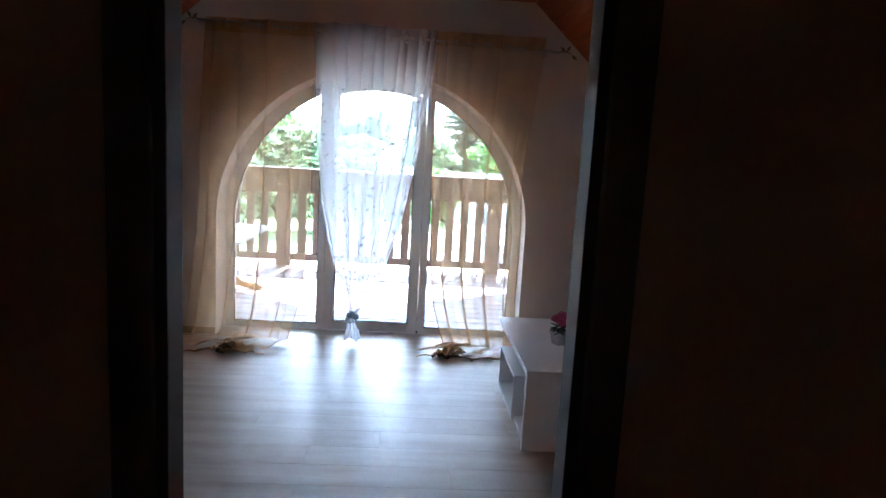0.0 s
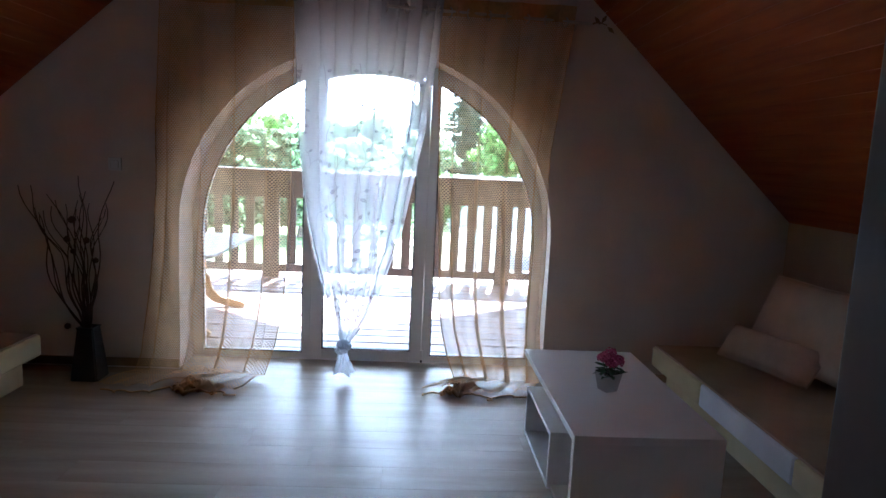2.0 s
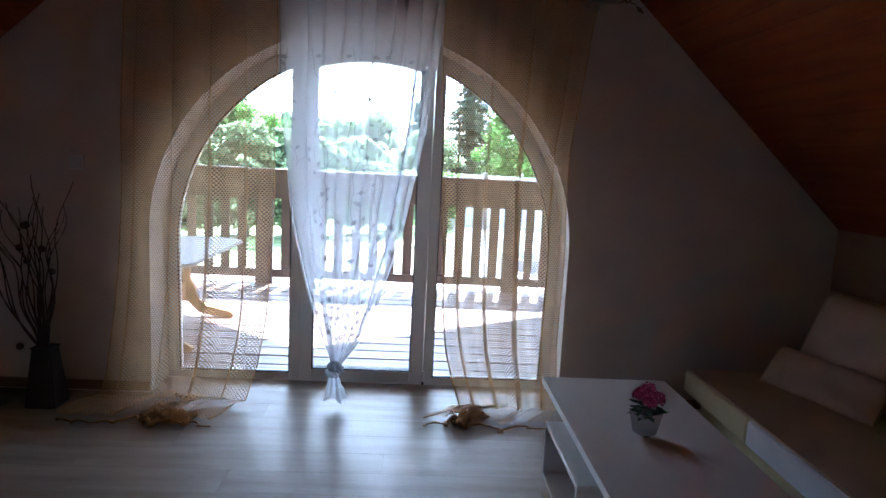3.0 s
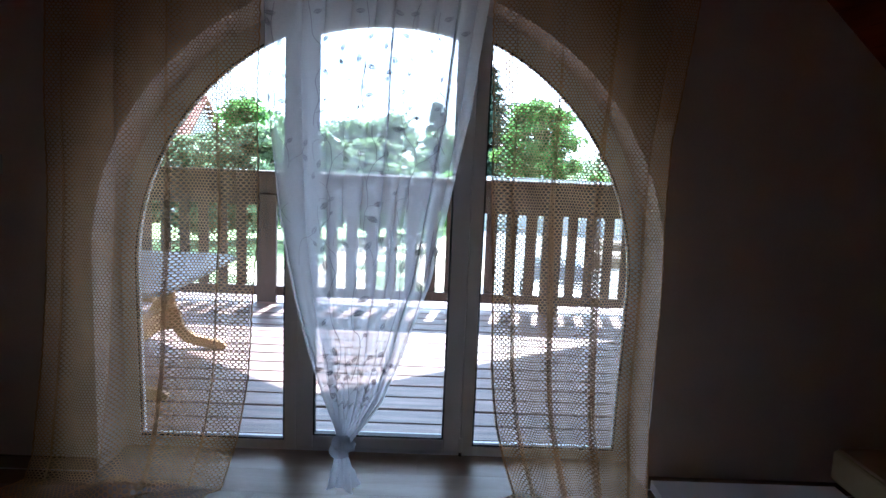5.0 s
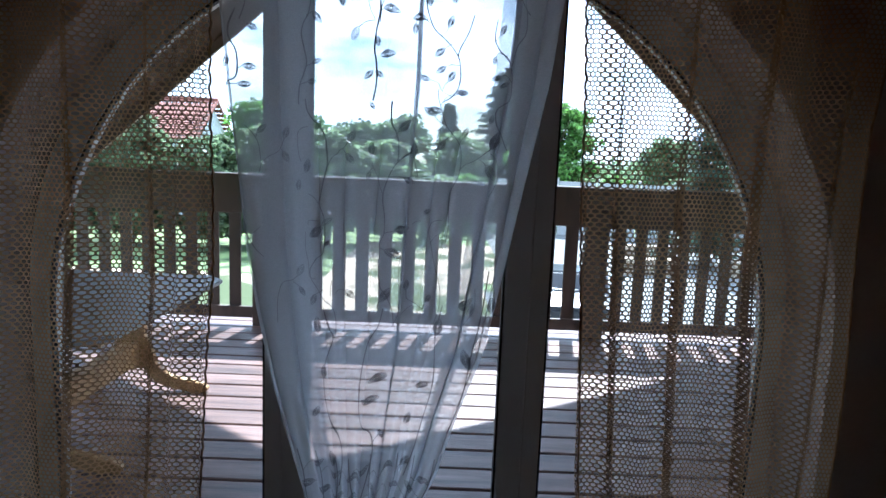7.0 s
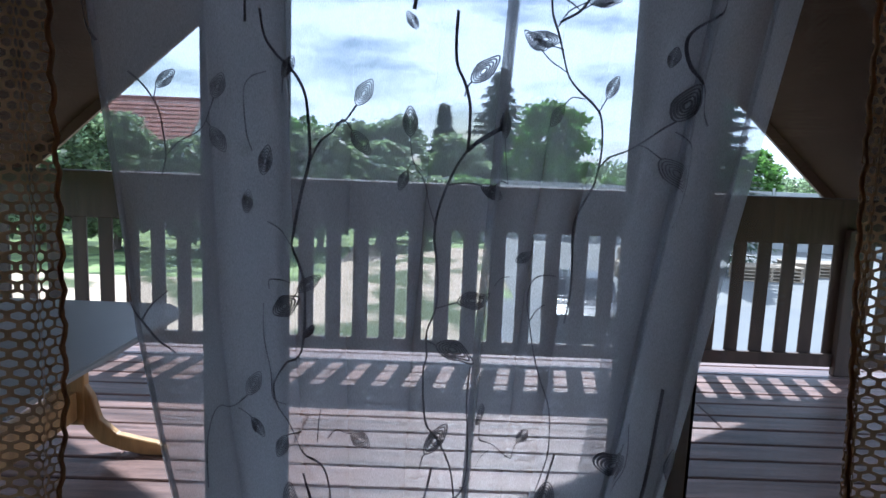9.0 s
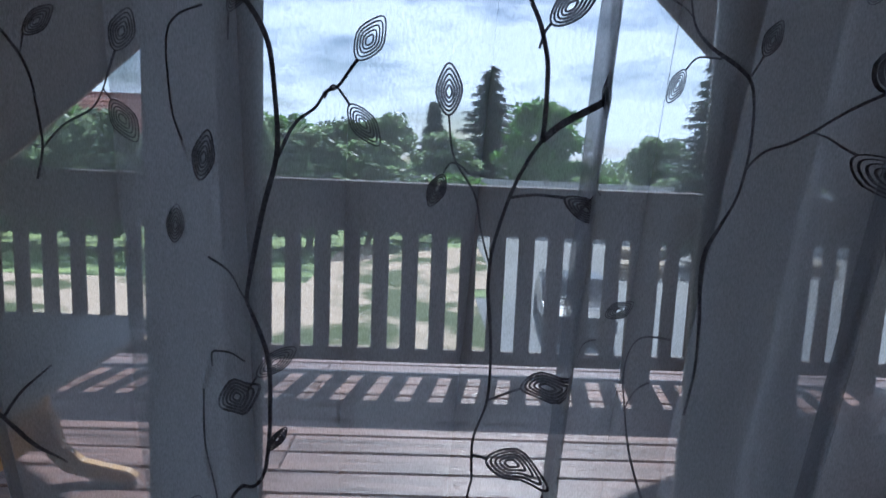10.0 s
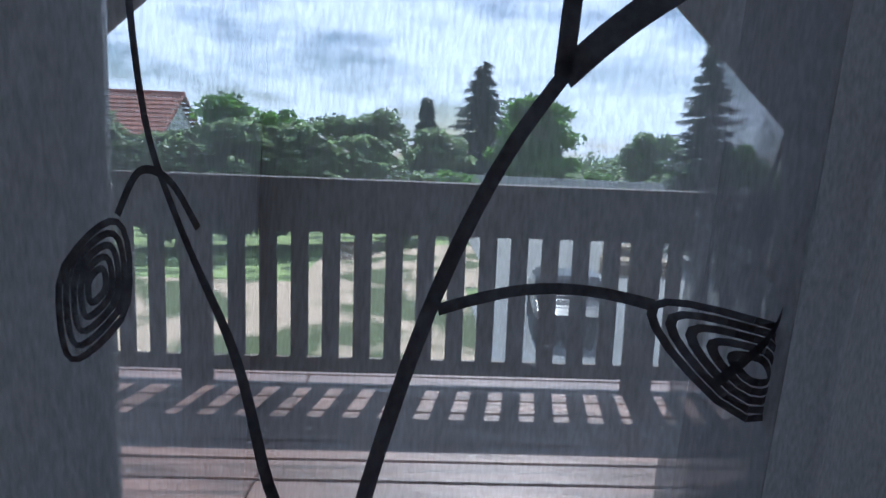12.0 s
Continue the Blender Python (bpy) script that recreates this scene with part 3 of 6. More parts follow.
# ---- garden table on the balcony ----
def garden_table():
    t = thing("garden_table", "wooden garden table with a pale top standing on the balcony boards", "table", (-2.1, 1.27, DZ))
    bm = bmesh.new()
    x0, x1, y0, y1, c = -0.62, 0.52, -0.78, 0.78, 0.13
    out = [(x0 + c, y0), (x1 - c, y0), (x1, y0 + c), (x1, y1 - c), (x1 - c, y1), (x0 + c, y1), (x0, y1 - c), (x0, y0 + c)]
    a = [bm.verts.new((x, y, 0.665)) for x, y in out]
    b = [bm.verts.new((x, y, 0.692)) for x, y in out]
    bm.faces.new(a[::-1])
    bm.faces.new(b)
    for k in range(8):
        bm.faces.new((a[k], a[(k + 1) % 8], b[(k + 1) % 8], b[k]))
    bmesh.ops.bevel(bm, geom=bm.edges[:], offset=0.006, segments=2, affect="EDGES")
    part("tabletop", bm, M_tabtop, t, "pale worn tabletop with clipped corners")
    for y in (-0.52, 0.52):
        part("apron", boxed(-0.42, 0.40, y - 0.03, y + 0.03, 0.60, 0.664, 0.006), M_garden, t)
        part("column", boxed(-0.07, 0.09, y - 0.024, y + 0.024, 0.14, 0.60, 0.01), M_garden, t)
        for sgn in (-1, 1):
            bm = bmesh.new()
            pts = [(0.0, 0.40), (0.07, 0.28), (0.10, 0.17), (0.18, 0.10), (0.30, 0.075), (0.38, 0.06), (0.42, 0.03), (0.40, 0.0), (0.31, 0.0), (0.20, 0.02), (0.10, 0.05), (0.03, 0.12), (0.0, 0.2)]
            pts = [(0.01 + sgn * (0.045 + x), z) for x, z in pts]
            prism(bm, pts, y - 0.022, y + 0.022)
            bmesh.ops.bevel(bm, geom=bm.edges[:], offset=0.005, segments=1, affect="EDGES")
            part("foot", bm, M_garden, t)
    part("stretcher", boxed(-0.035, 0.055, -0.495, 0.495, 0.17, 0.31, 0.008), M_garden, t)
    return t


garden_table()

# ---- coffee table ----
def coffee_table():
    t = thing("coffee_table", "low white lacquered coffee table with an open lower box", "coffee table", (0.63, -2.14, 0))
    w, l = 0.585, 1.10
    part("tabletop", boxed(0, w, 0, l, 0.400, 0.430, 0.0006, 1), M_lacquer, t)
    part("end_panel", boxed(0, w, 0, 0.03, 0, 0.3998, 0.0003, 1), M_lacquer, t)
    part("support", boxed(0.33, 0.36, 0.55, l - 0.14, 0.2625, 0.3995, 0.001, 1), M_lacquer, t)
    bx = thing("lower_box", "", "")
    bx.parent = t
    y0, y1 = 0.40, 0.98
    part("box_top", boxed(0.004, w - 0.004, y0, y1, 0.243, 0.262, 0.001, 1), M_lacquer, bx)
    part("box_bottom", boxed(0.004, w - 0.004, y0, y1, 0.0, 0.020, 0.001, 1), M_lacquer, bx)
    for y in (y0, y1 - 0.02):
        part("box_side", boxed(0.004, w - 0.004, y, y + 0.02, 0.0203, 0.2427, 0.001, 1), M_lacquer, bx)
    part("box_back", boxed(0.40, 0.418, y0 + 0.0203, y1 - 0.0203, 0.0203, 0.2427, 0.001, 1), M_lacquer, bx)
    part("near_rail", boxed(0.02, w - 0.02, 0.0305, y0 - 0.0005, 0.0, 0.02, 0.001, 1), M_lacquer, bx)
    return t


coffee_table()


def flower_pot():
    t = thing("flower_pot", "pink flowers in a square silver pot on the table", "potted flowers", (0.904, -1.64, 0.431))
    bm = bmesh.new()
    a, b = 0.036, 0.052
    vs = []
    for r, z in ((a, 0), (b, 0.095), (b - 0.005, 0.095), (b - 0.010, 0.07)):
        vs.append([bm.verts.new((sx * r, sy * r, z)) for sx, sy in ((-1, -1), (1, -1), (1, 1), (-1, 1))])
    bm.faces.new(vs[0][::-1])
    for p, q in zip(vs, vs[1:]):
        for k in range(4):
            bm.faces.new((p[k], p[(k + 1) % 4], q[(k + 1) % 4], q[k]))
    bm.faces.new(vs[-1])
    bmesh.ops.rotate(bm, verts=bm.verts[:], cent=(0, 0, 0), matrix=Matrix.Rotation(radians(25), 3, "Z"))
    part("pot", bm, M_potm, t)
    rnd = random.Random(5)
    bm = bmesh.new()
    for k in range(34):
        an, r, z = rnd.uniform(0, math.tau), rnd.uniform(0.02, 0.09), rnd.uniform(0.085, 0.125)
        ln, wd = rnd.uniform(0.04, 0.065), rnd.uniform(0.014, 0.021)
        c, d = Vector((math.cos(an) * r * 0.5, math.sin(an) * r * 0.5, z)), Vector((math.cos(an), math.sin(an), rnd.uniform(-0.45, 0.25))).normalized()
        s = d.cross(Vector((0, 0, 1))).normalized()
        pts = [c, c + d * ln * 0.4 + s * wd + Vector((0, 0, 0.004)), c + d * ln, c + d * ln * 0.4 - s * wd + Vector((0, 0, 0.004))]
        mid = bm.verts.new(c + d * ln * 0.45 - Vector((0, 0, 0.003)))
        v = [bm.verts.new(q) for q in pts]
        for i in range(4):
            bm.faces.new((v[i], v[(i + 1) % 4], mid))
    part("leaves", bm, M_leafg, t, "dark green leaves")
    for hx, hy, hz, hr in ((-0.035, 0.0, 0.165, 0.034), (0.012, 0.025, 0.178, 0.036), (0.045, -0.012, 0.155, 0.034), (0.0, -0.035, 0.150, 0.032), (-0.01, 0.045, 0.158, 0.030)):
        bm = bmesh.new()
        for k in range(46):
            z = 1 - 1.5 * (k + 0.5) / 46
            an = k * 2.39996
            rr = math.sqrt(max(0, 1 - z * z))
            n = Vector((rr * math.cos(an), rr * math.sin(an), z))
            c = Vector((hx, hy, hz)) + n * hr * rnd.uniform(0.7, 1.0)
            a = n.orthogonal().normalized()
            b = n.cross(a)
            sz = 0.009
            v = [bm.verts.new(c + sz * (math.cos(q) * a + math.sin(q) * b) + n * 0.003 * (i % 2)) for i, q in enumerate((0, 1.26, 2.51, 3.77, 5.03))]
            ctr = bm.verts.new(c - n * 0.004)
            for i in range(5):
                bm.faces.new((v[i], v[(i + 1) % 5], ctr))
        part("blossom", bm, M_petal, t, "pink blossom head")
    bm = bmesh.new()
    for hx, hy, hz in ((-0.035, 0.0, 0.15), (0.012, 0.025, 0.16), (0.045, -0.012, 0.14), (0.0, -0.035, 0.14), (-0.01, 0.045, 0.14)):
        tube(bm, [(hx * 0.2, hy * 0.2, 0.07), (hx * 0.6, hy * 0.6, 0.11), (hx, hy, hz)], 0.0018, 5)
    part("stems", bm, M_leafg, t)
    t.scale = (0.84, 0.84, 0.9)
    return t


flower_pot()


# ---- sofa beds ----
def pillow(w, h, d, m, seed=1):
    """A stuffed cushion: w wide, h high, d thick."""
    rnd = random.Random(seed)
    bm = bmesh.new()
    n = 12
    grid = {}
    for side in (-1, 1):
        for i in range(n + 1):
            for j in range(n + 1):
                u, v = 2 * i / n - 1, 2 * j / n - 1
                edge = (1 - u ** 4) * (1 - v ** 4)
                pinch = 1 - 0.06 * (1 - abs(u)) * abs(v) ** 2 - 0.0
                y = side * d / 2 * max(0.0, edge) ** 0.55 * (1 + 0.06 * math.sin(3 * u + seed) * math.cos(4 * v))
                key = (i, j, side if 0 < i < n and 0 < j < n else 0)
                if key not in grid:
                    grid[key] = bm.verts.new(m @ Vector((u * w / 2 * (1 - 0.05 * (1 - v * v) * 0), y, v * h / 2 * pinch)))
        for i in range(n):
            for j in range(n):
                ks = [(i, j), (i + 1, j), (i + 1, j + 1), (i, j + 1)]
                vs = [grid[(a, b, side if 0 < a < n and 0 < b < n else 0)] for a, b in ks]
                bm.faces.new(vs if side < 0 else vs[::-1])
    bmesh.ops.recalc_face_normals(bm, faces=bm.faces[:])
    return bm


def sofa_bed(mirror, x_front, y_far, label, bands):
    """Seat edge at x_front, running towards the doorway from y_far; mirror: -1 for the west side."""
    s = thing("sofa_bed", label, "sofa bed", (x_front, y_far, 0), group="sofa beds under the slopes")

    def bx(x0, x1, y0, y1, z0, z1, bev):
        xs = sorted((mirror * x0, mirror * x1))
        return boxed(xs[0], xs[1], y0, y1, z0, z1, bev, 3)
    part("base", bx(0.10, 0.86, -2.35, -0.02, 0.02, 0.198, 0.012), M_cream, s, "cream upholstered box base")
    for x in (0.16, 0.80):
        for y in (-2.25, -0.12):
            part("foot", bx(x - 0.025, x + 0.025, y - 0.025, y + 0.025, 0.0, 0.0195, 0.002), M_gasket, s)
    for y0, y1, mat, lab in bands:
        part("mattress_section", bx(0.0, 0.90, y0, y1 - 0.002, 0.20, 0.325, 0.018), mat, s, lab)
    # thin top layer added to carry the seat's shaded brown colour
    part("cover", bx(0.012, 0.88, -2.33, -0.02, 0.3255, 0.338, 0.005), M_seat, s, "top of the seat, coloured brownish beige for the shade on it")
    return s


sofa_bed(1, 1.54, -0.53, "low cream and pale blue sofa bed, its seat top coloured brown for shade", [(-0.68, 0.0, M_cream, "cream end of the mattress"),
         (-1.52, -0.68, M_pale, "pale bluish middle of the mattress"), (-2.36, -1.52, M_cream, "cream end of the mattress")])
sofa_bed(-1, -2.13, -0.72, "long low cream sofa bed under the western slope", [(-1.2, 0.0, M_cream, "cream half of the mattress"), (-2.36, -1.2, M_cream, "cream half of the mattress")])

def cushion(name, label, w, h, d, m, seed, mat):
    """A stuffed cushion with a corded seam round its edge."""
    ob = tagged(part(name, pillow(w, h, d, m, seed), mat, smooth=True), label, "cushion")
    bm = bmesh.new()
    edge = []
    for ax, az, bx, bz in ((-1, -1, 1, -1), (1, -1, 1, 1), (1, 1, -1, 1), (-1, 1, -1, -1)):
        for k in range(12):
            u, v = ax + (bx - ax) * k / 12, az + (bz - az) * k / 12
            edge.append(m @ Vector((u * w / 2, 0.0, v * h / 2 * (1 - 0.06 * (1 - abs(u)) * v * v))))
    tube(bm, edge + [edge[0]], 0.0045, 6)
    part("piping", bm, mat, ob, smooth=True)
    return ob


cushion("back_cushion", "large pinkish beige back cushion leaning on the sofa bed", 0.74, 0.50, 0.16,
        pose(2.22, -1.02, 0.60) @ pose(0, 0, 0, 0, 0, -78) @ pose(0, 0, 0, -24, 0, 0), 2, M_pillow)
cushion("bolster", "soft brownish bolster lying before the back cushion", 0.62, 0.22, 0.16,
        pose(2.03, -0.98, 0.43) @ pose(0, 0, 0, 0, 0, -72) @ pose(0, 0, 0, -35, 0, 0), 3, M_roll)
cushion("back_cushion", "cream back cushion leaning on the sofa bed", 0.80, 0.52, 0.18,
        pose(2.24, -1.86, 0.60) @ pose(0, 0, 0, 0, 0, -88) @ pose(0, 0, 0, -18, 0, 0), 4, M_cream)


# ---- vase with twigs ----
def twig_vase():
    t = thing("floor_vase", "slim dark floor vase with bare curly willow twigs", "vase", (-1.965, -0.52, 0))
    bm = bmesh.new()
    vs = []
    for r, z in ((0.080, 0.0), (0.076, 0.06), (0.050, 0.31), (0.052, 0.325), (0.044, 0.325), (0.040, 0.24)):
        vs.append([bm.verts.new((sx * r, sy * r, z)) for sx, sy in ((-1, -1), (1, -1), (1, 1), (-1, 1))])
    bm.faces.new(vs[0][::-1])
    for p, q in zip(vs, vs[1:]):
        for k in range(4):
            bm.faces.new((p[k], p[(k + 1) % 4], q[(k + 1) % 4], q[k]))
    bm.faces.new(vs[-1])
    bmesh.ops.bevel(bm, geom=[e for e in bm.edges if abs((e.verts[0].co - e.verts[1].co).z) > 0.02], offset=0.01, segments=2, affect="EDGES")
    part("body", bm, M_vase, t)
    rnd = random.Random(11)
    for k in range(22):
        bm = bmesh.new()
        tx = -0.36 + 0.52 * k / 21 + rnd.uniform(-0.03, 0.03)
        ty = rnd.uniform(-0.10, 0.06)
        tz = rnd.uniform(0.98, 1.25) if k not in (0, 1) else 1.17
        ph, am = rnd.uniform(0, 6), rnd.uniform(0.012, 0.026)
        pts, rad = [], []
        for i in range(19):
            f = i / 18
            bow = f ** 1.4 if k > 2 else f ** 0.9
            waist = math.sin(min(1.0, f * 1.5) * math.pi) * tx * 0.22
            x = tx * max(0.0, (bow - 0.12)) / 0.88 + am * math.sin(ph + f * 13) * f + waist
            pts.append((x, ty * bow + am * math.cos(ph + f * 11) * f, 0.24 + (tz - 0.24) * f))
            rad.append(0.0058 * (1 - 0.6 * f))
        tube(bm, pts, rad, 5)
        part("twig", bm, M_twig, t)
    for x, y, z, r in ((-0.06, -0.03, 0.98, 0.022), (-0.10, -0.02, 0.86, 0.020), (0.02, -0.03, 0.86, 0.018), (-0.06, -0.03, 0.79, 0.016), (0.07, -0.03, 0.74, 0.017), (-0.07, -0.10, 0.35, 0.018)):
        bm = bmesh.new()
        bmesh.ops.create_icosphere(bm, subdivisions=2, radius=r, matrix=Matrix.Translation((x, y, z)))
        for v in bm.verts:
            v.co += (v.co - Vector((x, y, z))) * 0.25 * noise.noise(v.co * 90)
        part("cone", bm, M_twig, t, "dark round seed head")
    return t


twig_vase()

sw = thing("wall_socket", "small white socket plate on the gable wall", "socket", (-1.89, WALL_IN, 1.31))
part("plate", boxed(-0.04, 0.04, -0.012, 0.0, -0.04, 0.04, 0.004), M_switch, sw)
part("insert", boxed(-0.024, 0.024, -0.016, -0.0121, -0.024, 0.024, 0.003), M_switch, sw)

# ---- curtain rod ----
CY = -0.44
SHEER_Y = -0.455


def rod_z(x):
    return 2.321 - 0.028 * (x + 0.3)


rod = thing("curtain_rod", "slim metal curtain rod with leaf finials above the arch", "curtain rod", (-0.28, CY, rod_z(-0.28)))
bm = bmesh.new()
tube(bm, [(-1.30, 0, rod_z(-1.58) - rod_z(-0.28)), (0, 0, 0), (1.30, 0, rod_z(1.02) - rod_z(-0.28))], 0.0095, 12)
part("pole", bm, M_metal, rod, smooth=True)
for sgn in (-1, 1):
    bm = bmesh.new()
    ex, ez = sgn * 1.30, rod_z(-0.28 + sgn * 1.30) - rod_z(-0.28)
    tube(bm, [(ex, 0, ez), (ex + sgn * 0.04, 0, ez + 0.012), (ex + sgn * 0.09, 0, ez - 0.004)], [0.006, 0.004, 0.003], 6)
    for dx, dz, an in ((0.07, 0.03, 60), (0.115, -0.03, -40), (0.03, 0.02, 130)):
        c = Vector((ex + sgn * dx, 0, ez + dz))
        d = Vector((sgn * math.cos(radians(an)), 0, math.sin(radians(an))))
        s = Vector((-d.z, 0, d.x))
        ring = [c - d * 0.03, c + s * 0.012, c + d * 0.03, c - s * 0.012]
        vf = [bm.verts.new(p + Vector((0, -0.003, 0))) for p in ring]
        vb = [bm.verts.new(p + Vector((0, 0.003, 0))) for p in ring]
        bm.faces.new(vf)
        bm.faces.new(vb[::-1])
        for k in range(4):
            bm.faces.new((vf[k], vb[k], vb[(k + 1) % 4], vf[(k + 1) % 4]))
    part("finial", bm, M_bronze, rod, "bronze leaf finial")
for x in (-1.22, 1.22, 0.0):
    bm = bmesh.new()
    tube(bm, [(x, -0.0, 0.0 - 0.028 * x), (x, 0.158, -0.028 * x)], 0.006, 8)
    tube(bm, [(x, 0.150, -0.028 * x), (x, 0.1585, -0.028 * x)], 0.022, 12)
    part("bracket", bm, M_metal, rod)


# ---- curtains ----
def grommets(parent, xs, y=CY):
    for k, x in enumerate(xs):
        bm = bmesh.new()
        n, m = 18, 6
        ring = []
        tilt = Matrix.Rotation(radians(62 if k % 2 else -62), 3, "Z")
        for i in range(n):
            a = i * math.tau / n
            row = []
            for j in range(m):
                b = j * math.tau / m
                r = 0.027 + 0.0045 * math.cos(b)
                row.append(bm.verts.new(tilt @ Vector((r * math.cos(a), 0.004 * math.sin(b), r * math.sin(a)))))
            ring.append(row)
        for i in range(n):
            for j in range(m):
                bm.faces.new((ring[i][j], ring[i][(j + 1) % m], ring[(i + 1) % n][(j + 1) % m], ring[(i + 1) % n][j]))
        ob = part("grommet", bm, M_metal, parent, smooth=True)
        ob.location = (x - parent.location.x, y - parent.location.y, rod_z(x) - 0.006 - parent.location.z)


SH_L = [(2.40, -0.775), (1.95, -0.752), (1.74, -0.751), (1.55, -0.735), (1.42, -0.722), (1.30, -0.708), (1.17, -0.695), (1.0, -0.665), (0.83, -0.628), (0.68, -0.588),
        (0.50, -0.535), (0.40, -0.500), (0.30, -0.457), (0.24, -0.440)]
SH_R = [(2.40, 0.125), (1.98, 0.090), (1.75, 0.060), (1.58, 0.040), (1.45, 0.015), (1.31, -0.012), (1.20, -0.032), (1.09, -0.052), (0.92, -0.085), (0.75, -0.145),
        (0.60, -0.190), (0.50, -0.235), (0.43, -0.262), (0.33, -0.330), (0.26, -0.385), (0.24, -0.390)]
FOLDS = [(0.03, 0.020), (0.30, 0.012), (0.405, 0.010), (0.50, 0.012), (0.60, 0.024), (0.70, 0.012), (0.76, 0.010), (0.865, 0.024), (0.96, 0.020), (0.17, 0.008)]


def sheer_at(u, z):
    xl, xr = lerp_table(SH_L, z), lerp_table(SH_R, z)
    w = xr - xl
    x, y = xl + w * u, SHEER_Y
    k = 0.5 + 0.5 * min(1.0, w / 0.8)
    gather = max(0.0, 1 - w / 0.6)
    for c, h in FOLDS:
        c2 = c + 0.012 * math.sin(z * 2.3 + c * 20)
        v = (u - c2) / 0.021
        if abs(v) < 3.2:
            e = math.exp(-v * v)
            x -= h * 0.75 * v * e * 2.0 * k * w / 0.8
            y -= h * e * 1.6
    y += 0.045 * math.exp(-((u - 0.69) / 0.08) ** 2) * min(1.0, w / 0.7) - 0.006 * math.exp(-((u - 0.5) / 0.07) ** 2)
    y += 0.018 * math.sin(u * 9 + 1.0) + 0.010 * math.sin(z * 1.7 + u * 4) + gather * 0.03 * math.sin(u * 60)
    top = max(0.0, (z - 2.1) / 0.3)
    y += 0.03 * top * math.sin(u * math.pi * 9)
    return Vector((x, y, z))


def sheer_u(x, z):
    xl, xr = lerp_table(SH_L, z), lerp_table(SH_R, z)
    return (x - xl) / (xr - xl)


sheer = thing("sheer_curtain", "white see-through curtain with embroidered leaf tendrils, knotted near the floor", "curtain", (-0.32, CY, 2.335))
org = sheer.location.copy()
NU, NZ = 330, 90
verts, faces = [], []
for j in range(NZ + 1):
    z = 2.385 - (2.385 - 0.24) * j / NZ
    for i in range(NU + 1):
        verts.append(sheer_at(i / NU, z) - org)
for j in range(NZ):
    for i in range(NU):
        a = j * (NU + 1) + i
        faces.append((a, a + 1, a + NU + 2, a + NU + 1))
me = bpy.data.meshes.new("cloth")
me.from_pydata(verts, [], faces)
me.materials.append(M_sheer)
for p in me.polygons:
    p.use_smooth = True
ob = new("cloth", me)
ob.parent = sheer
tagged(ob, "thin white voile with soft upright folds")
# pleats where the cloth lies folded on itself
verts, faces = [], []
for u0, u1, layers in ((0.153, 0.262, 1), (0.83, 0.905, 1), (0.592, 0.608, 1)):
    for layer in range(1, layers + 1):
        base = len(verts)
        for j in range(NZ + 1):
            z = 2.36 - (2.36 - 0.27) * j / NZ
            for i in range(25):
                e = 0.004 * math.sin(z * 5 + u0 * 40) * layer
                p = sheer_at(u0 + e + (u1 - u0) * i / 24, z) - org
                verts.append(p + Vector((0.002 * layer, 0.006 * layer, 0)))
        for j in range(NZ):
            for i in range(24):
                a = base + j * 25 + i
                faces.append((a, a + 1, a + 26, a + 25))
me = bpy.data.meshes.new("pleat")
me.from_pydata(verts, [], faces)
me.materials.append(M_sheer)
for p in me.polygons:
    p.use_smooth = True
ob = new("pleat", me)
ob.parent = sheer
tagged(ob, "doubled folds of the thin voile")
# the knot and the tail below it
bm = bmesh.new()
kx, ky = -0.42, SHEER_Y
for r0, z0, rz, dx in ((0.042, 0.243, 0.034, 0.0), (0.040, 0.208, 0.030, -0.012), (0.033, 0.233, 0.028, 0.018)):
    n0 = len(bm.verts)
    r = bmesh.ops.create_icosphere(bm, subdivisions=3, radius=1.0)
    for v in r["verts"]:
        d = 1 + 0.16 * math.sin(7 * math.atan2(v.co.y, v.co.x) + 4 * v.co.z) + 0.12 * noise.noise(v.co * 3)
        v.co = Vector((kx + dx + v.co.x * r0 * d, ky + v.co.y * r0 * d, z0 + v.co.z * rz)) - org
part("knot", bm, M_sheer_knot, sheer, "gathered knot of the curtain", smooth=True)
bm = bmesh.new()
rows = []
for j in range(15):
    f = j / 14
    z = 0.183 - f * 0.130 + 0.006 * math.sin(j)
    row = []
    for i in range(61):
        a = i / 60 * math.tau
        r = 0.022 + 0.036 * f + 0.011 * math.sin(a * 7 + 2 * f) * (0.4 + f)
        hem = 0.016 * math.sin(a * 3 + 1) * f
        row.append(bm.verts.new(Vector((kx - 0.005 + r * math.cos(a) + 0.01 * f, ky + 0.7 * r * math.sin(a), z + hem)) - org))
    rows.append(row)
for ra, rb in zip(rows, rows[1:]):
    for i in range(60):
        bm.faces.new((ra[i], ra[i + 1], rb[i + 1], rb[i]))
part("tail", bm, M_sheer_knot, sheer, "short frilled tail under the knot", smooth=True)
grommets(sheer, [-0.72, -0.60, -0.47, -0.35, -0.22, -0.10, 0.02, 0.10])

# embroidery: tendrils and leaves stitched on the cloth
ebm_v, ebm_f = [], []


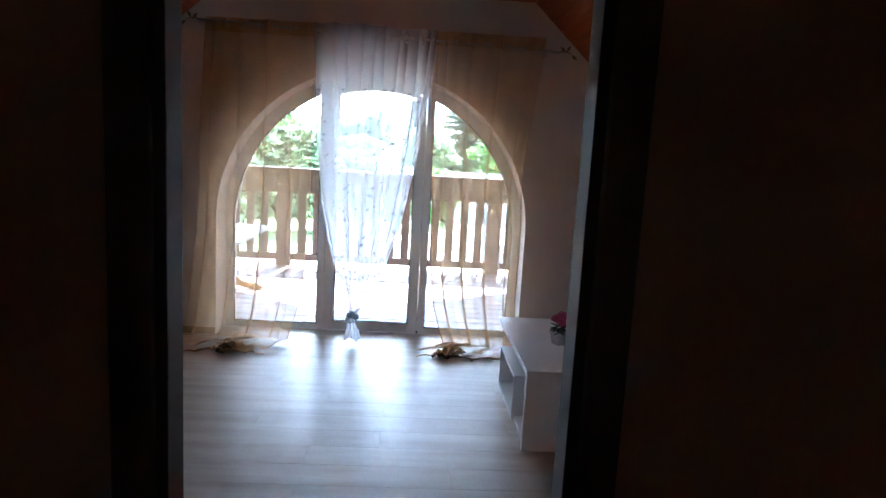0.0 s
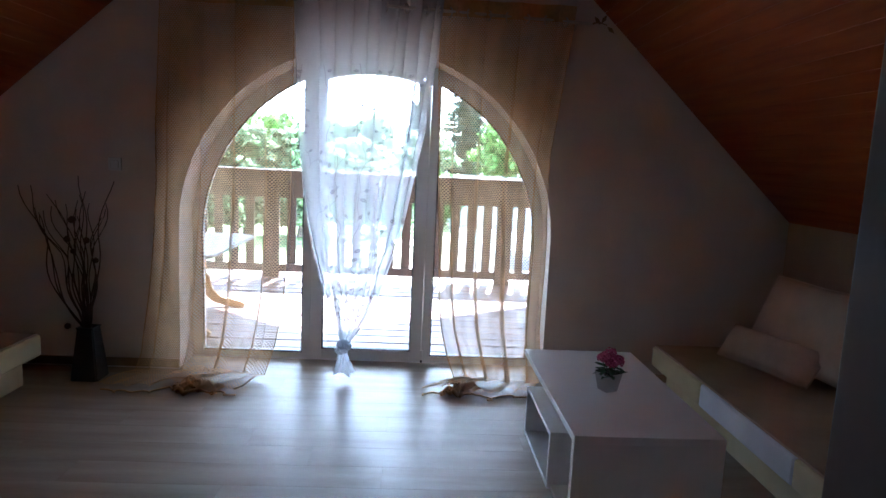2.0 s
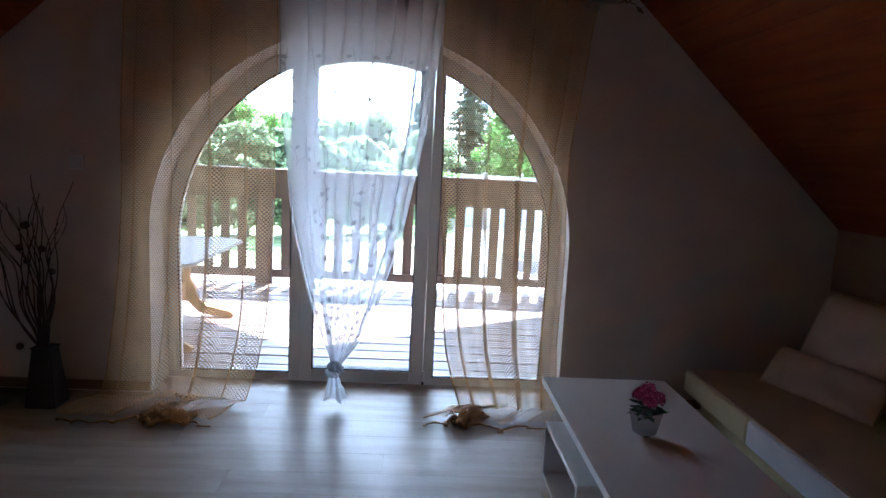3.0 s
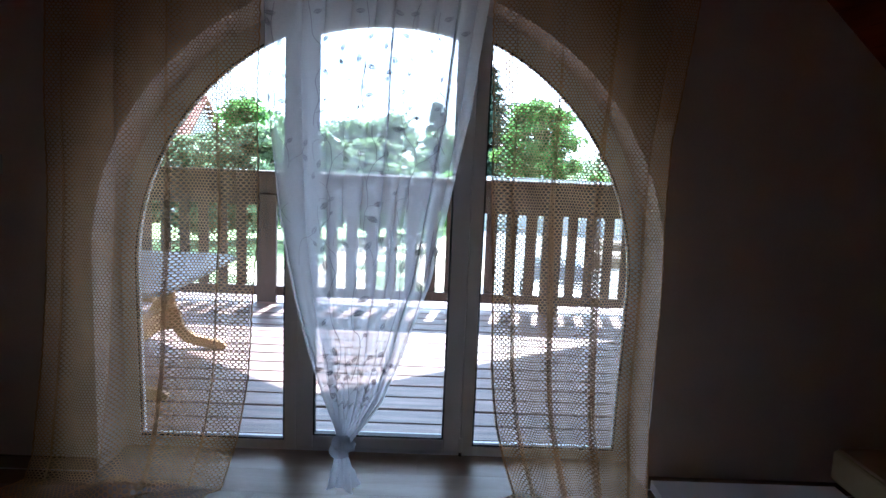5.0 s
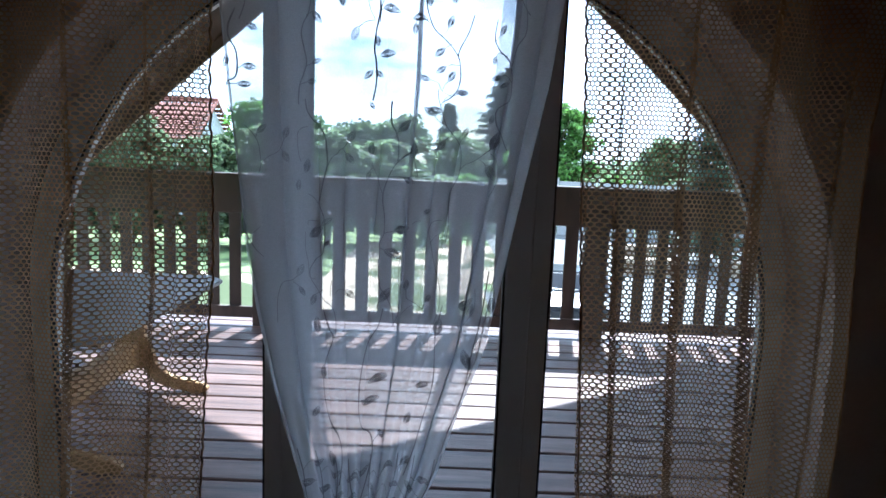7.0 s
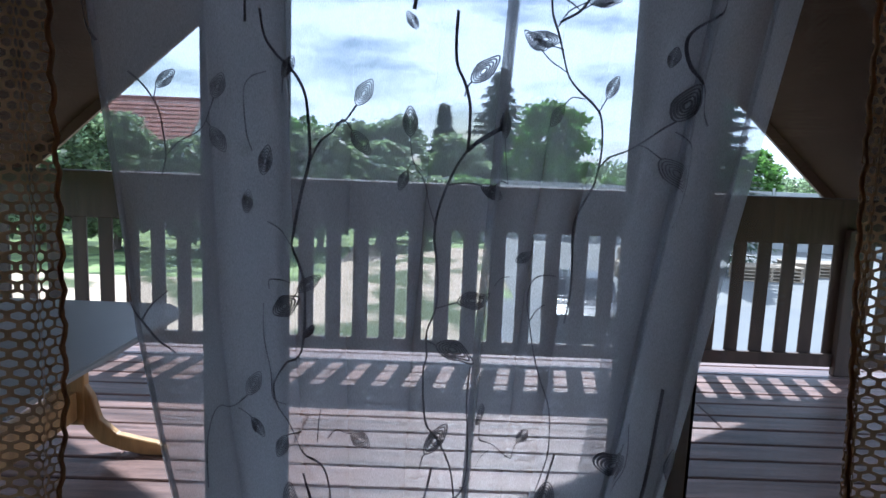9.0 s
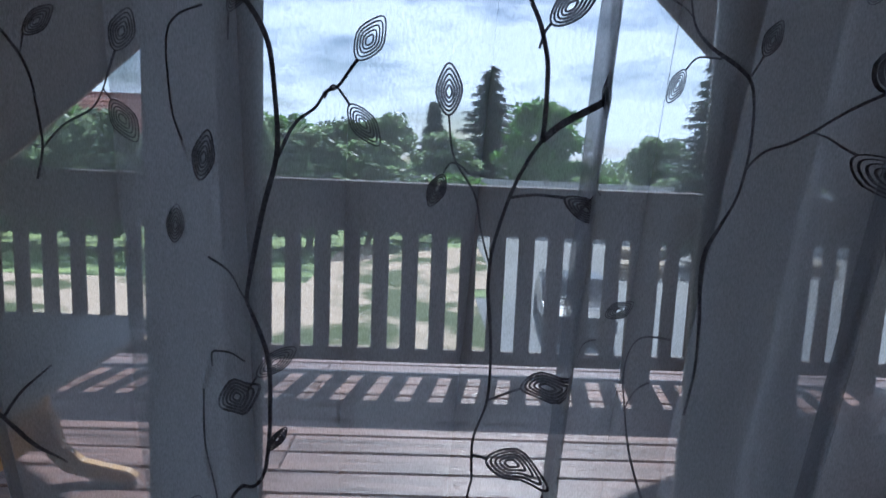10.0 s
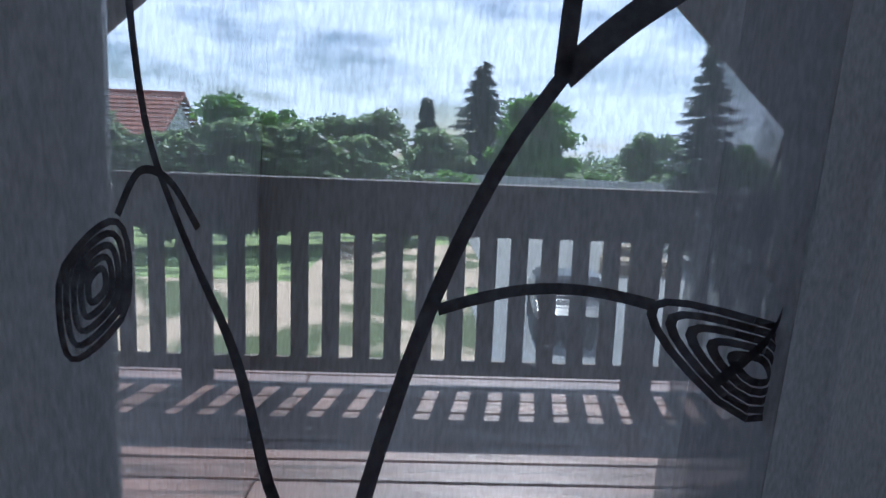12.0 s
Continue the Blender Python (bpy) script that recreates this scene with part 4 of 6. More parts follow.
def stitch(pts, width, closed=False):
    """A flat ribbon over the cloth through points (x, z) of the wall plane."""
    n = len(pts)
    base = len(ebm_v)
    for i, (x, z) in enumerate(pts):
        xa, za = pts[i - 1] if (i or closed) else pts[i]
        xb, zb = pts[(i + 1) % n] if (i < n - 1 or closed) else pts[i]
        dx, dz = xb - xa, zb - za
        ln = math.hypot(dx, dz) or 1
        w = (width[i] if hasattr(width, "__len__") else width) / 2
        for s in (-1, 1):
            px, pz = x - s * w * dz / ln, z + s * w * dx / ln
            q = sheer_at(min(1, max(0, sheer_u(px, pz))), pz)
            ebm_v.append(Vector((px, q.y - 0.0022, pz)) - org)
    for i in range(n if closed else n - 1):
        a, b = base + 2 * i, base + 2 * ((i + 1) % n)
        ebm_f.append((a, a + 1, b + 1, b))


def smooth_line(pts, n=10):
    out = []
    p = [pts[0]] + list(pts) + [pts[-1]]
    for i in range(1, len(p) - 2):
        for k in range(n):
            t = k / n
            out.append(tuple(0.5 * (2 * p[i][a] + (p[i + 1][a] - p[i - 1][a]) * t + (2 * p[i - 1][a] - 5 * p[i][a] + 4 * p[i + 1][a] - p[i + 2][a]) * t * t
                                    + (3 * p[i][a] - p[i - 1][a] - 3 * p[i + 1][a] + p[i + 2][a]) * t ** 3) for a in (0, 1)))
    out.append(tuple(pts[-1]))
    return out


def stitched_leaf(x, z, ang, ln=0.036, wd=0.021, loops=5, dense=False):
    """A pointed oval of nested outlines; ang: degrees of its tip from +x."""
    ca, sa = math.cos(radians(ang)), math.sin(radians(ang))
    if dense:
        loops = 5
    for k in range(loops):
        f = 1 - k / (loops + 0.3)
        pts = []
        for i in range(22):
            a = i / 22 * math.tau
            u = math.cos(a)
            v = math.sin(a) * (1 - 0.35 * abs(u)) * (1 - 0.12 * u)
            lx, lz = u * ln / 2 * f - (1 - f) * ln * 0.06, v * wd / 2 * f
            pts.append((x + lx * ca - lz * sa, z + lx * sa + lz * ca))
        stitch(pts, 0.0010 if not dense else ln * 0.041, closed=True)


def branch(p0, p1, bow, width=0.0016, leaf_size=1.0, dense=False):
    """A side tendril that ends in a leaf."""
    mx, mz = (p0[0] + p1[0]) / 2, (p0[1] + p1[1]) / 2
    dx, dz = p1[0] - p0[0], p1[1] - p0[1]
    stitch(smooth_line([p0, (mx - dz * bow, mz + dx * bow), p1], 6), width)
    an = math.degrees(math.atan2(dz + dx * bow * -1.2, dx + dz * bow * 1.2))
    ln = 0.036 * leaf_size
    stitched_leaf(p1[0] + math.cos(radians(an)) * ln / 2, p1[1] + math.sin(radians(an)) * ln / 2, an, ln, 0.021 * leaf_size, dense=dense)


def leaf_between(base, tip, full):
    """A leaf from the end of its stem to its tip."""
    ln = math.dist(base, tip)
    ang = math.degrees(math.atan2(tip[1] - base[1], tip[0] - base[0]))
    stitched_leaf((base[0] + tip[0]) / 2, (base[1] + tip[1]) / 2, ang, ln, ln * 0.52, dense=bool(full))


# tendrils: width of the thread in millimetres, then places across and up the cloth
for w, *pts in (
        (2.0, (-0.689, 1.457), (-0.672, 1.440), (-0.658, 1.417), (-0.653, 1.390), (-0.651, 1.366), (-0.656, 1.345)),
        (1.5, (-0.685, 1.245), (-0.686, 1.216), (-0.672, 1.181), (-0.659, 1.152), (-0.645, 1.136)),
        (1.4, (-0.672, 1.181), (-0.666, 1.197), (-0.653, 1.211)),
        (1.5, (-0.651, 1.366), (-0.634, 1.383), (-0.609, 1.395), (-0.597, 1.406), (-0.588, 1.430)),
        (1.3, (-0.597, 1.406), (-0.591, 1.399)),
        (1.4, (-0.663, 1.430), (-0.660, 1.442)),
        (2.9, (-0.503, 1.465), (-0.492, 1.451), (-0.485, 1.434), (-0.482, 1.410), (-0.480, 1.381), (-0.481, 1.364), (-0.487, 1.336), (-0.492, 1.306), (-0.497, 1.277)),
        (3.0, (-0.537, 1.523), (-0.532, 1.496), (-0.517, 1.476), (-0.503, 1.465)),):
    stitch(smooth_line(pts, 8), w / 1000)
for w, *pts in (
        (2.3, (-0.497, 1.277), (-0.490, 1.260), (-0.484, 1.236), (-0.483, 1.204), (-0.484, 1.175), (-0.488, 1.156), (-0.504, 1.143), (-0.514, 1.130)),
        (2.0, (-0.514, 1.130), (-0.522, 1.115), (-0.523, 1.102), (-0.518, 1.085), (-0.502, 1.066), (-0.482, 1.043), (-0.464, 1.023), (-0.456, 1.000), (-0.454, 0.972), (-0.457, 0.944)),
        (2.1, (-0.481, 1.364), (-0.470, 1.387), (-0.456, 1.398), (-0.449, 1.407), (-0.440, 1.410), (-0.429, 1.425)),
        (1.5, (-0.450, 1.403), (-0.445, 1.410), (-0.440, 1.408), (-0.433, 1.399)),
        (1.6, (-0.497, 1.277), (-0.511, 1.290), (-0.530, 1.299)),
        (1.5, (-0.498, 1.236), (-0.519, 1.235), (-0.528, 1.233), (-0.528, 1.223)),
        (1.5, (-0.530, 1.459), (-0.547, 1.454), (-0.556, 1.442), (-0.556, 1.415), (-0.553, 1.391), (-0.547, 1.375)),):
    stitch(smooth_line(pts, 8), w / 1000)
for w, *pts in (
        (1.6, (-0.508, 1.435), (-0.507, 1.451)),
        (1.4, (-0.535, 1.206), (-0.535, 1.167), (-0.527, 1.128), (-0.525, 1.098), (-0.518, 1.091), (-0.508, 1.090)),
        (1.3, (-0.500, 1.204), (-0.496, 1.217), (-0.490, 1.227)),
        (1.5, (-0.485, 1.069), (-0.498, 1.058), (-0.508, 1.051)),
        (1.3, (-0.469, 1.052), (-0.468, 1.076), (-0.466, 1.090)),
        (1.2, (-0.458, 1.056), (-0.446, 1.070), (-0.428, 1.072)),
        (1.6, (-0.609, 0.968), (-0.610, 1.009), (-0.608, 1.037), (-0.600, 1.065), (-0.588, 1.078), (-0.569, 1.083), (-0.556, 1.094)),
        (1.2, (-0.566, 1.079), (-0.551, 1.066)),
        (3.4, (-0.329, 1.524), (-0.330, 1.499), (-0.329, 1.477), (-0.326, 1.466)),
        (3.4, (-0.326, 1.466), (-0.319, 1.454), (-0.313, 1.434), (-0.312, 1.417), (-0.312, 1.400), (-0.313, 1.384)),):
    stitch(smooth_line(pts, 8), w / 1000)
for w, *pts in (
        (2.6, (-0.313, 1.384), (-0.322, 1.371), (-0.331, 1.353), (-0.339, 1.331), (-0.344, 1.311), (-0.345, 1.289), (-0.342, 1.267)),
        (2.0, (-0.342, 1.267), (-0.340, 1.241), (-0.341, 1.212), (-0.349, 1.191), (-0.350, 1.177), (-0.349, 1.159)),
        (2.0, (-0.349, 1.159), (-0.352, 1.146), (-0.352, 1.130), (-0.351, 1.108), (-0.347, 1.079), (-0.335, 1.059), (-0.323, 1.035), (-0.316, 1.013), (-0.312, 0.983)),
        (1.8, (-0.319, 1.440), (-0.316, 1.450), (-0.312, 1.456)),
        (4.6, (-0.313, 1.384), (-0.299, 1.396), (-0.274, 1.411)),
        (2.0, (-0.332, 1.347), (-0.317, 1.349), (-0.297, 1.348)),
        (1.8, (-0.341, 1.212), (-0.327, 1.215), (-0.317, 1.217)),
        (1.8, (-0.350, 1.177), (-0.338, 1.169)),
        (1.6, (-0.353, 1.027), (-0.350, 1.040), (-0.347, 1.043)),):
    stitch(smooth_line(pts, 8), w / 1000)
for w, *pts in (
        (1.2, (-0.345, 1.305), (-0.352, 1.327), (-0.357, 1.349), (-0.370, 1.371), (-0.374, 1.396)),
        (1.1, (-0.361, 1.361), (-0.366, 1.366), (-0.372, 1.367), (-0.376, 1.361)),
        (2.4, (-0.224, 1.562), (-0.222, 1.540), (-0.215, 1.518), (-0.208, 1.494), (-0.200, 1.475), (-0.187, 1.459), (-0.173, 1.441), (-0.165, 1.425), (-0.162, 1.399), (-0.163, 1.376), (-0.168, 1.352), (-0.178, 1.332), (-0.186, 1.312), (-0.188, 1.288), (-0.187, 1.260), (-0.187, 1.226), (-0.192, 1.191)),
        (1.5, (-0.216, 1.525), (-0.206, 1.541), (-0.190, 1.552), (-0.180, 1.557)),
        (1.4, (-0.208, 1.500), (-0.220, 1.504), (-0.226, 1.502)),
        (1.4, (-0.200, 1.476), (-0.218, 1.485), (-0.232, 1.500)),
        (1.4, (-0.167, 1.434), (-0.160, 1.448)),
        (1.4, (-0.180, 1.448), (-0.193, 1.450), (-0.203, 1.440)),):
    stitch(smooth_line(pts, 8), w / 1000)
for w, *pts in (
        (1.8, (-0.165, 1.369), (-0.152, 1.383), (-0.136, 1.390), (-0.123, 1.398), (-0.111, 1.407), (-0.092, 1.423)),
        (1.4, (-0.123, 1.398), (-0.113, 1.394), (-0.102, 1.383)),
        (1.3, (-0.265, 1.349), (-0.271, 1.378), (-0.274, 1.399)),
        (1.2, (-0.265, 1.349), (-0.277, 1.353), (-0.286, 1.345), (-0.291, 1.338)),
        (1.6, (-0.202, 1.244), (-0.223, 1.240), (-0.232, 1.230), (-0.234, 1.210), (-0.230, 1.191), (-0.225, 1.165), (-0.221, 1.145), (-0.214, 1.119), (-0.205, 1.093), (-0.201, 1.066), (-0.201, 1.031), (-0.208, 1.003), (-0.215, 0.982)),
        (1.3, (-0.230, 1.185), (-0.222, 1.198), (-0.212, 1.208)),
        (1.2, (-0.255, 1.240), (-0.267, 1.239), (-0.275, 1.233)),
        (1.3, (-0.285, 1.071), (-0.284, 1.049), (-0.275, 1.037), (-0.260, 1.029), (-0.243, 1.017)),):
    stitch(smooth_line(pts, 8), w / 1000)
for w, *pts in (
        (1.2, (-0.243, 1.017), (-0.240, 1.030), (-0.236, 1.035)),
        (1.4, (-0.317, 0.978), (-0.302, 1.014), (-0.300, 1.055), (-0.303, 1.109), (-0.301, 1.149)),
        (1.2, (-0.307, 1.007), (-0.292, 1.014), (-0.282, 1.020), (-0.270, 1.025)),
        (1.4, (-0.093, 1.412), (-0.079, 1.394), (-0.074, 1.373), (-0.074, 1.349), (-0.083, 1.327), (-0.094, 1.311)),
        (1.4, (-0.115, 1.082), (-0.113, 1.048), (-0.118, 1.020), (-0.137, 0.999), (-0.156, 0.991)),
        (2.9, (-0.711, 1.729), (-0.721, 1.690), (-0.720, 1.659), (-0.709, 1.634), (-0.705, 1.601), (-0.708, 1.569), (-0.725, 1.549), (-0.723, 1.510), (-0.709, 1.484)),
        (1.9, (-0.706, 1.589), (-0.694, 1.599)),
        (1.9, (-0.725, 1.549), (-0.705, 1.554)),):
    stitch(smooth_line(pts, 8), w / 1000)
for w, *pts in (
        (3.2, (-0.520, 1.749), (-0.529, 1.717), (-0.542, 1.697), (-0.548, 1.672), (-0.541, 1.640), (-0.534, 1.608), (-0.541, 1.582), (-0.551, 1.556), (-0.554, 1.529), (-0.554, 1.510)),
        (1.9, (-0.536, 1.713), (-0.516, 1.717)),
        (1.9, (-0.536, 1.598), (-0.514, 1.605)),
        (1.9, (-0.551, 1.556), (-0.531, 1.563)),
        (4.1, (-0.362, 1.755), (-0.362, 1.723), (-0.370, 1.678), (-0.373, 1.640), (-0.368, 1.608), (-0.367, 1.563), (-0.374, 1.523)),
        (2.0, (-0.362, 1.723), (-0.353, 1.730)),
        (2.0, (-0.371, 1.704), (-0.394, 1.700), (-0.410, 1.687)),
        (2.0, (-0.392, 1.760), (-0.385, 1.729), (-0.373, 1.706)),):
    stitch(smooth_line(pts, 8), w / 1000)
for w, *pts in (
        (2.9, (-0.258, 1.759), (-0.253, 1.734), (-0.239, 1.703), (-0.216, 1.684), (-0.198, 1.666), (-0.178, 1.641), (-0.171, 1.603), (-0.175, 1.570), (-0.190, 1.546), (-0.214, 1.530)),
        (2.6, (-0.143, 1.738), (-0.155, 1.699), (-0.172, 1.667), (-0.179, 1.645)),
        (1.9, (-0.247, 1.711), (-0.266, 1.713), (-0.280, 1.703)),
        (1.7, (-0.223, 1.688), (-0.210, 1.697), (-0.204, 1.708)),
        (1.7, (-0.193, 1.670), (-0.211, 1.659)),
        (1.7, (-0.175, 1.622), (-0.194, 1.621), (-0.207, 1.616)),
        (1.7, (-0.214, 1.558), (-0.208, 1.574), (-0.197, 1.582)),
        (1.7, (-0.190, 1.546), (-0.214, 1.558), (-0.225, 1.577), (-0.244, 1.583)),
        (1.7, (-0.190, 1.546), (-0.175, 1.555)),):
    stitch(smooth_line(pts, 8), w / 1000)
for w, *pts in (
        (2.6, (-0.088, 1.727), (-0.093, 1.683), (-0.083, 1.658), (-0.068, 1.639), (-0.057, 1.616), (-0.052, 1.575), (-0.056, 1.536), (-0.082, 1.515), (-0.083, 1.482), (-0.072, 1.456), (-0.053, 1.420)),
        (1.7, (-0.093, 1.674), (-0.080, 1.692)),
        (1.7, (-0.064, 1.637), (-0.082, 1.649), (-0.090, 1.638)),
        (1.7, (-0.052, 1.575), (-0.066, 1.594), (-0.075, 1.594)),
        (2.0, (-0.029, 1.767), (-0.021, 1.730), (-0.023, 1.692), (-0.043, 1.659), (-0.054, 1.614)),
        (2.6, (-0.483, 1.019), (-0.469, 0.970), (-0.461, 0.941), (-0.481, 0.867), (-0.480, 0.793), (-0.457, 0.719), (-0.435, 0.645), (-0.440, 0.552)),):
    stitch(smooth_line(pts, 8), w / 1000)
for w, *pts in (
        (2.6, (-0.339, 1.025), (-0.349, 0.982), (-0.370, 0.945), (-0.386, 0.871), (-0.393, 0.797), (-0.389, 0.745), (-0.364, 0.701), (-0.358, 0.648), (-0.368, 0.586), (-0.384, 0.523)),
        (1.7, (-0.363, 0.663), (-0.339, 0.702)),
        (2.3, (-0.193, 1.031), (-0.208, 0.952), (-0.210, 0.834), (-0.235, 0.729), (-0.254, 0.652), (-0.278, 0.575)),
        (2.2, (-0.083, 1.128), (-0.098, 1.014), (-0.115, 0.926), (-0.138, 0.808), (-0.170, 0.717)),
        (2.9, (-0.708, 1.957), (-0.718, 1.877), (-0.711, 1.813), (-0.697, 1.787), (-0.688, 1.747), (-0.702, 1.705)),
        (2.9, (-0.579, 1.963), (-0.568, 1.904), (-0.561, 1.844), (-0.546, 1.820), (-0.521, 1.795), (-0.510, 1.754)),
        (2.0, (-0.514, 1.740), (-0.486, 1.755), (-0.468, 1.766)),):
    stitch(smooth_line(pts, 8), w / 1000)
for w, *pts in (
        (2.9, (-0.361, 1.973), (-0.349, 1.893), (-0.354, 1.853), (-0.351, 1.792)),
        (2.3, (-0.361, 1.699), (-0.356, 1.741), (-0.331, 1.768), (-0.289, 1.780)),
        (2.6, (-0.164, 1.981), (-0.189, 1.920), (-0.191, 1.870), (-0.184, 1.840), (-0.164, 1.810), (-0.142, 1.781)),
        (2.6, (-0.090, 1.945), (-0.097, 1.864), (-0.074, 1.834), (-0.062, 1.794), (-0.040, 1.764), (-0.013, 1.735)),):
    stitch(smooth_line(pts, 8), w / 1000)
# leaves: base, tip, whether filled
for xb, zb, xt, zt, full in (
        (-0.588, 1.430, -0.580, 1.457, 0),
        (-0.591, 1.399, -0.578, 1.373, 0),
        (-0.660, 1.442, -0.638, 1.460, 1),
        (-0.429, 1.425, -0.415, 1.452, 0),
        (-0.433, 1.399, -0.416, 1.376, 0),
        (-0.523, 1.195, -0.489, 1.221, 1),
        (-0.535, 1.350, -0.528, 1.382, 1),
        (-0.555, 1.307, -0.552, 1.333, 0),
        (-0.507, 1.451, -0.496, 1.472, 1),
        (-0.490, 1.227, -0.468, 1.243, 0),
        (-0.483, 1.175, -0.474, 1.188, 0),
        (-0.508, 1.051, -0.519, 1.023, 1),
        (-0.428, 1.072, -0.410, 1.050, 0),
        (-0.556, 1.094, -0.540, 1.124, 0),
        (-0.551, 1.066, -0.536, 1.045, 0),
        (-0.312, 1.456, -0.285, 1.481, 1),
        (-0.297, 1.348, -0.273, 1.334, 1),
        (-0.317, 1.217, -0.282, 1.228, 1),):
    leaf_between((xb, zb), (xt, zt), full)
for xb, zb, xt, zt, full in (
        (-0.339, 1.170, -0.298, 1.154, 1),
        (-0.347, 1.043, -0.324, 1.075, 1),
        (-0.374, 1.396, -0.375, 1.427, 1),
        (-0.376, 1.360, -0.384, 1.340, 0),
        (-0.370, 1.504, -0.381, 1.521, 1),
        (-0.180, 1.557, -0.152, 1.556, 1),
        (-0.226, 1.502, -0.256, 1.515, 1),
        (-0.160, 1.448, -0.148, 1.472, 1),
        (-0.203, 1.440, -0.218, 1.416, 0),
        (-0.092, 1.423, -0.077, 1.460, 1),
        (-0.102, 1.383, -0.081, 1.349, 0),
        (-0.274, 1.399, -0.274, 1.428, 1),
        (-0.249, 1.258, -0.231, 1.271, 1),
        (-0.285, 1.071, -0.285, 1.095, 1),
        (-0.236, 1.035, -0.225, 1.054, 1),
        (-0.131, 1.016, -0.119, 1.043, 0),
        (-0.072, 1.026, -0.075, 1.067, 1),
        (-0.694, 1.599, -0.662, 1.594, 1),):
    leaf_between((xb, zb), (xt, zt), full)
for xb, zb, xt, zt, full in (
        (-0.705, 1.554, -0.674, 1.555, 1),
        (-0.731, 1.588, -0.722, 1.618, 1),
        (-0.684, 1.694, -0.658, 1.683, 1),
        (-0.516, 1.717, -0.497, 1.693, 1),
        (-0.517, 1.602, -0.496, 1.612, 1),
        (-0.531, 1.563, -0.505, 1.561, 1),
        (-0.353, 1.732, -0.316, 1.725, 1),
        (-0.411, 1.687, -0.423, 1.657, 0),
        (-0.364, 1.647, -0.367, 1.671, 1),
        (-0.358, 1.625, -0.324, 1.633, 1),
        (-0.376, 1.591, -0.395, 1.572, 1),
        (-0.369, 1.591, -0.350, 1.576, 1),
        (-0.453, 1.757, -0.448, 1.732, 1),
        (-0.280, 1.703, -0.280, 1.676, 1),
        (-0.204, 1.708, -0.194, 1.736, 1),
        (-0.212, 1.660, -0.235, 1.639, 1),
        (-0.207, 1.617, -0.230, 1.601, 1),
        (-0.199, 1.582, -0.185, 1.607, 1),):
    leaf_between((xb, zb), (xt, zt), full)
for xb, zb, xt, zt, full in (
        (-0.244, 1.583, -0.270, 1.582, 0),
        (-0.175, 1.555, -0.151, 1.552, 1),
        (-0.213, 1.510, -0.247, 1.515, 1),
        (-0.080, 1.690, -0.070, 1.713, 1),
        (-0.090, 1.641, -0.093, 1.621, 1),
        (-0.075, 1.594, -0.099, 1.586, 1),
        (-0.078, 1.568, -0.058, 1.575, 1),
        (-0.096, 1.482, -0.091, 1.503, 1),
        (-0.501, 0.954, -0.504, 0.994, 1),
        (-0.485, 0.840, -0.481, 0.874, 1),
        (-0.456, 0.613, -0.459, 0.651, 1),
        (-0.512, 0.729, -0.498, 0.755, 1),
        (-0.367, 0.840, -0.325, 0.855, 1),
        (-0.384, 0.793, -0.344, 0.793, 1),
        (-0.345, 0.697, -0.325, 0.716, 1),
        (-0.253, 0.818, -0.222, 0.827, 1),
        (-0.278, 0.717, -0.266, 0.746, 1),
        (-0.198, 0.995, -0.208, 0.952, 1),):
    leaf_between((xb, zb), (xt, zt), full)
for xb, zb, xt, zt, full in (
        (-0.152, 1.033, -0.121, 1.059, 1),
        (-0.123, 0.882, -0.139, 0.925, 1),
        (-0.699, 1.797, -0.678, 1.822, 1),
        (-0.724, 1.867, -0.734, 1.896, 1),
        (-0.515, 1.813, -0.500, 1.838, 1),
        (-0.347, 1.829, -0.331, 1.854, 1),
        (-0.447, 1.782, -0.441, 1.812, 1),
        (-0.383, 1.746, -0.384, 1.780, 1),
        (-0.453, 1.755, -0.442, 1.731, 0),
        (-0.250, 1.749, -0.252, 1.782, 1),
        (-0.558, 1.922, -0.525, 1.926, 1),
        (-0.398, 1.927, -0.365, 1.931, 1),
        (-0.258, 1.931, -0.225, 1.935, 1),
        (-0.074, 1.919, -0.040, 1.923, 1),
        (-0.200, 1.940, -0.167, 1.943, 1),
        (-0.737, 1.912, -0.703, 1.916, 1),
        (-0.009, 1.868, 0.025, 1.871, 1),
        (-0.287, 1.713, -0.254, 1.716, 1),):
    leaf_between((xb, zb), (xt, zt), full)
for xb, zb, xt, zt, full in (
        (-0.201, 1.855, -0.233, 1.866, 1),
        (-0.194, 1.764, -0.184, 1.789, 0),
        (-0.121, 1.792, -0.110, 1.819, 1),
        (-0.288, 1.795, -0.284, 1.825, 1),
        (-0.085, 1.840, -0.094, 1.860, 1),):
    leaf_between((xb, zb), (xt, zt), full)
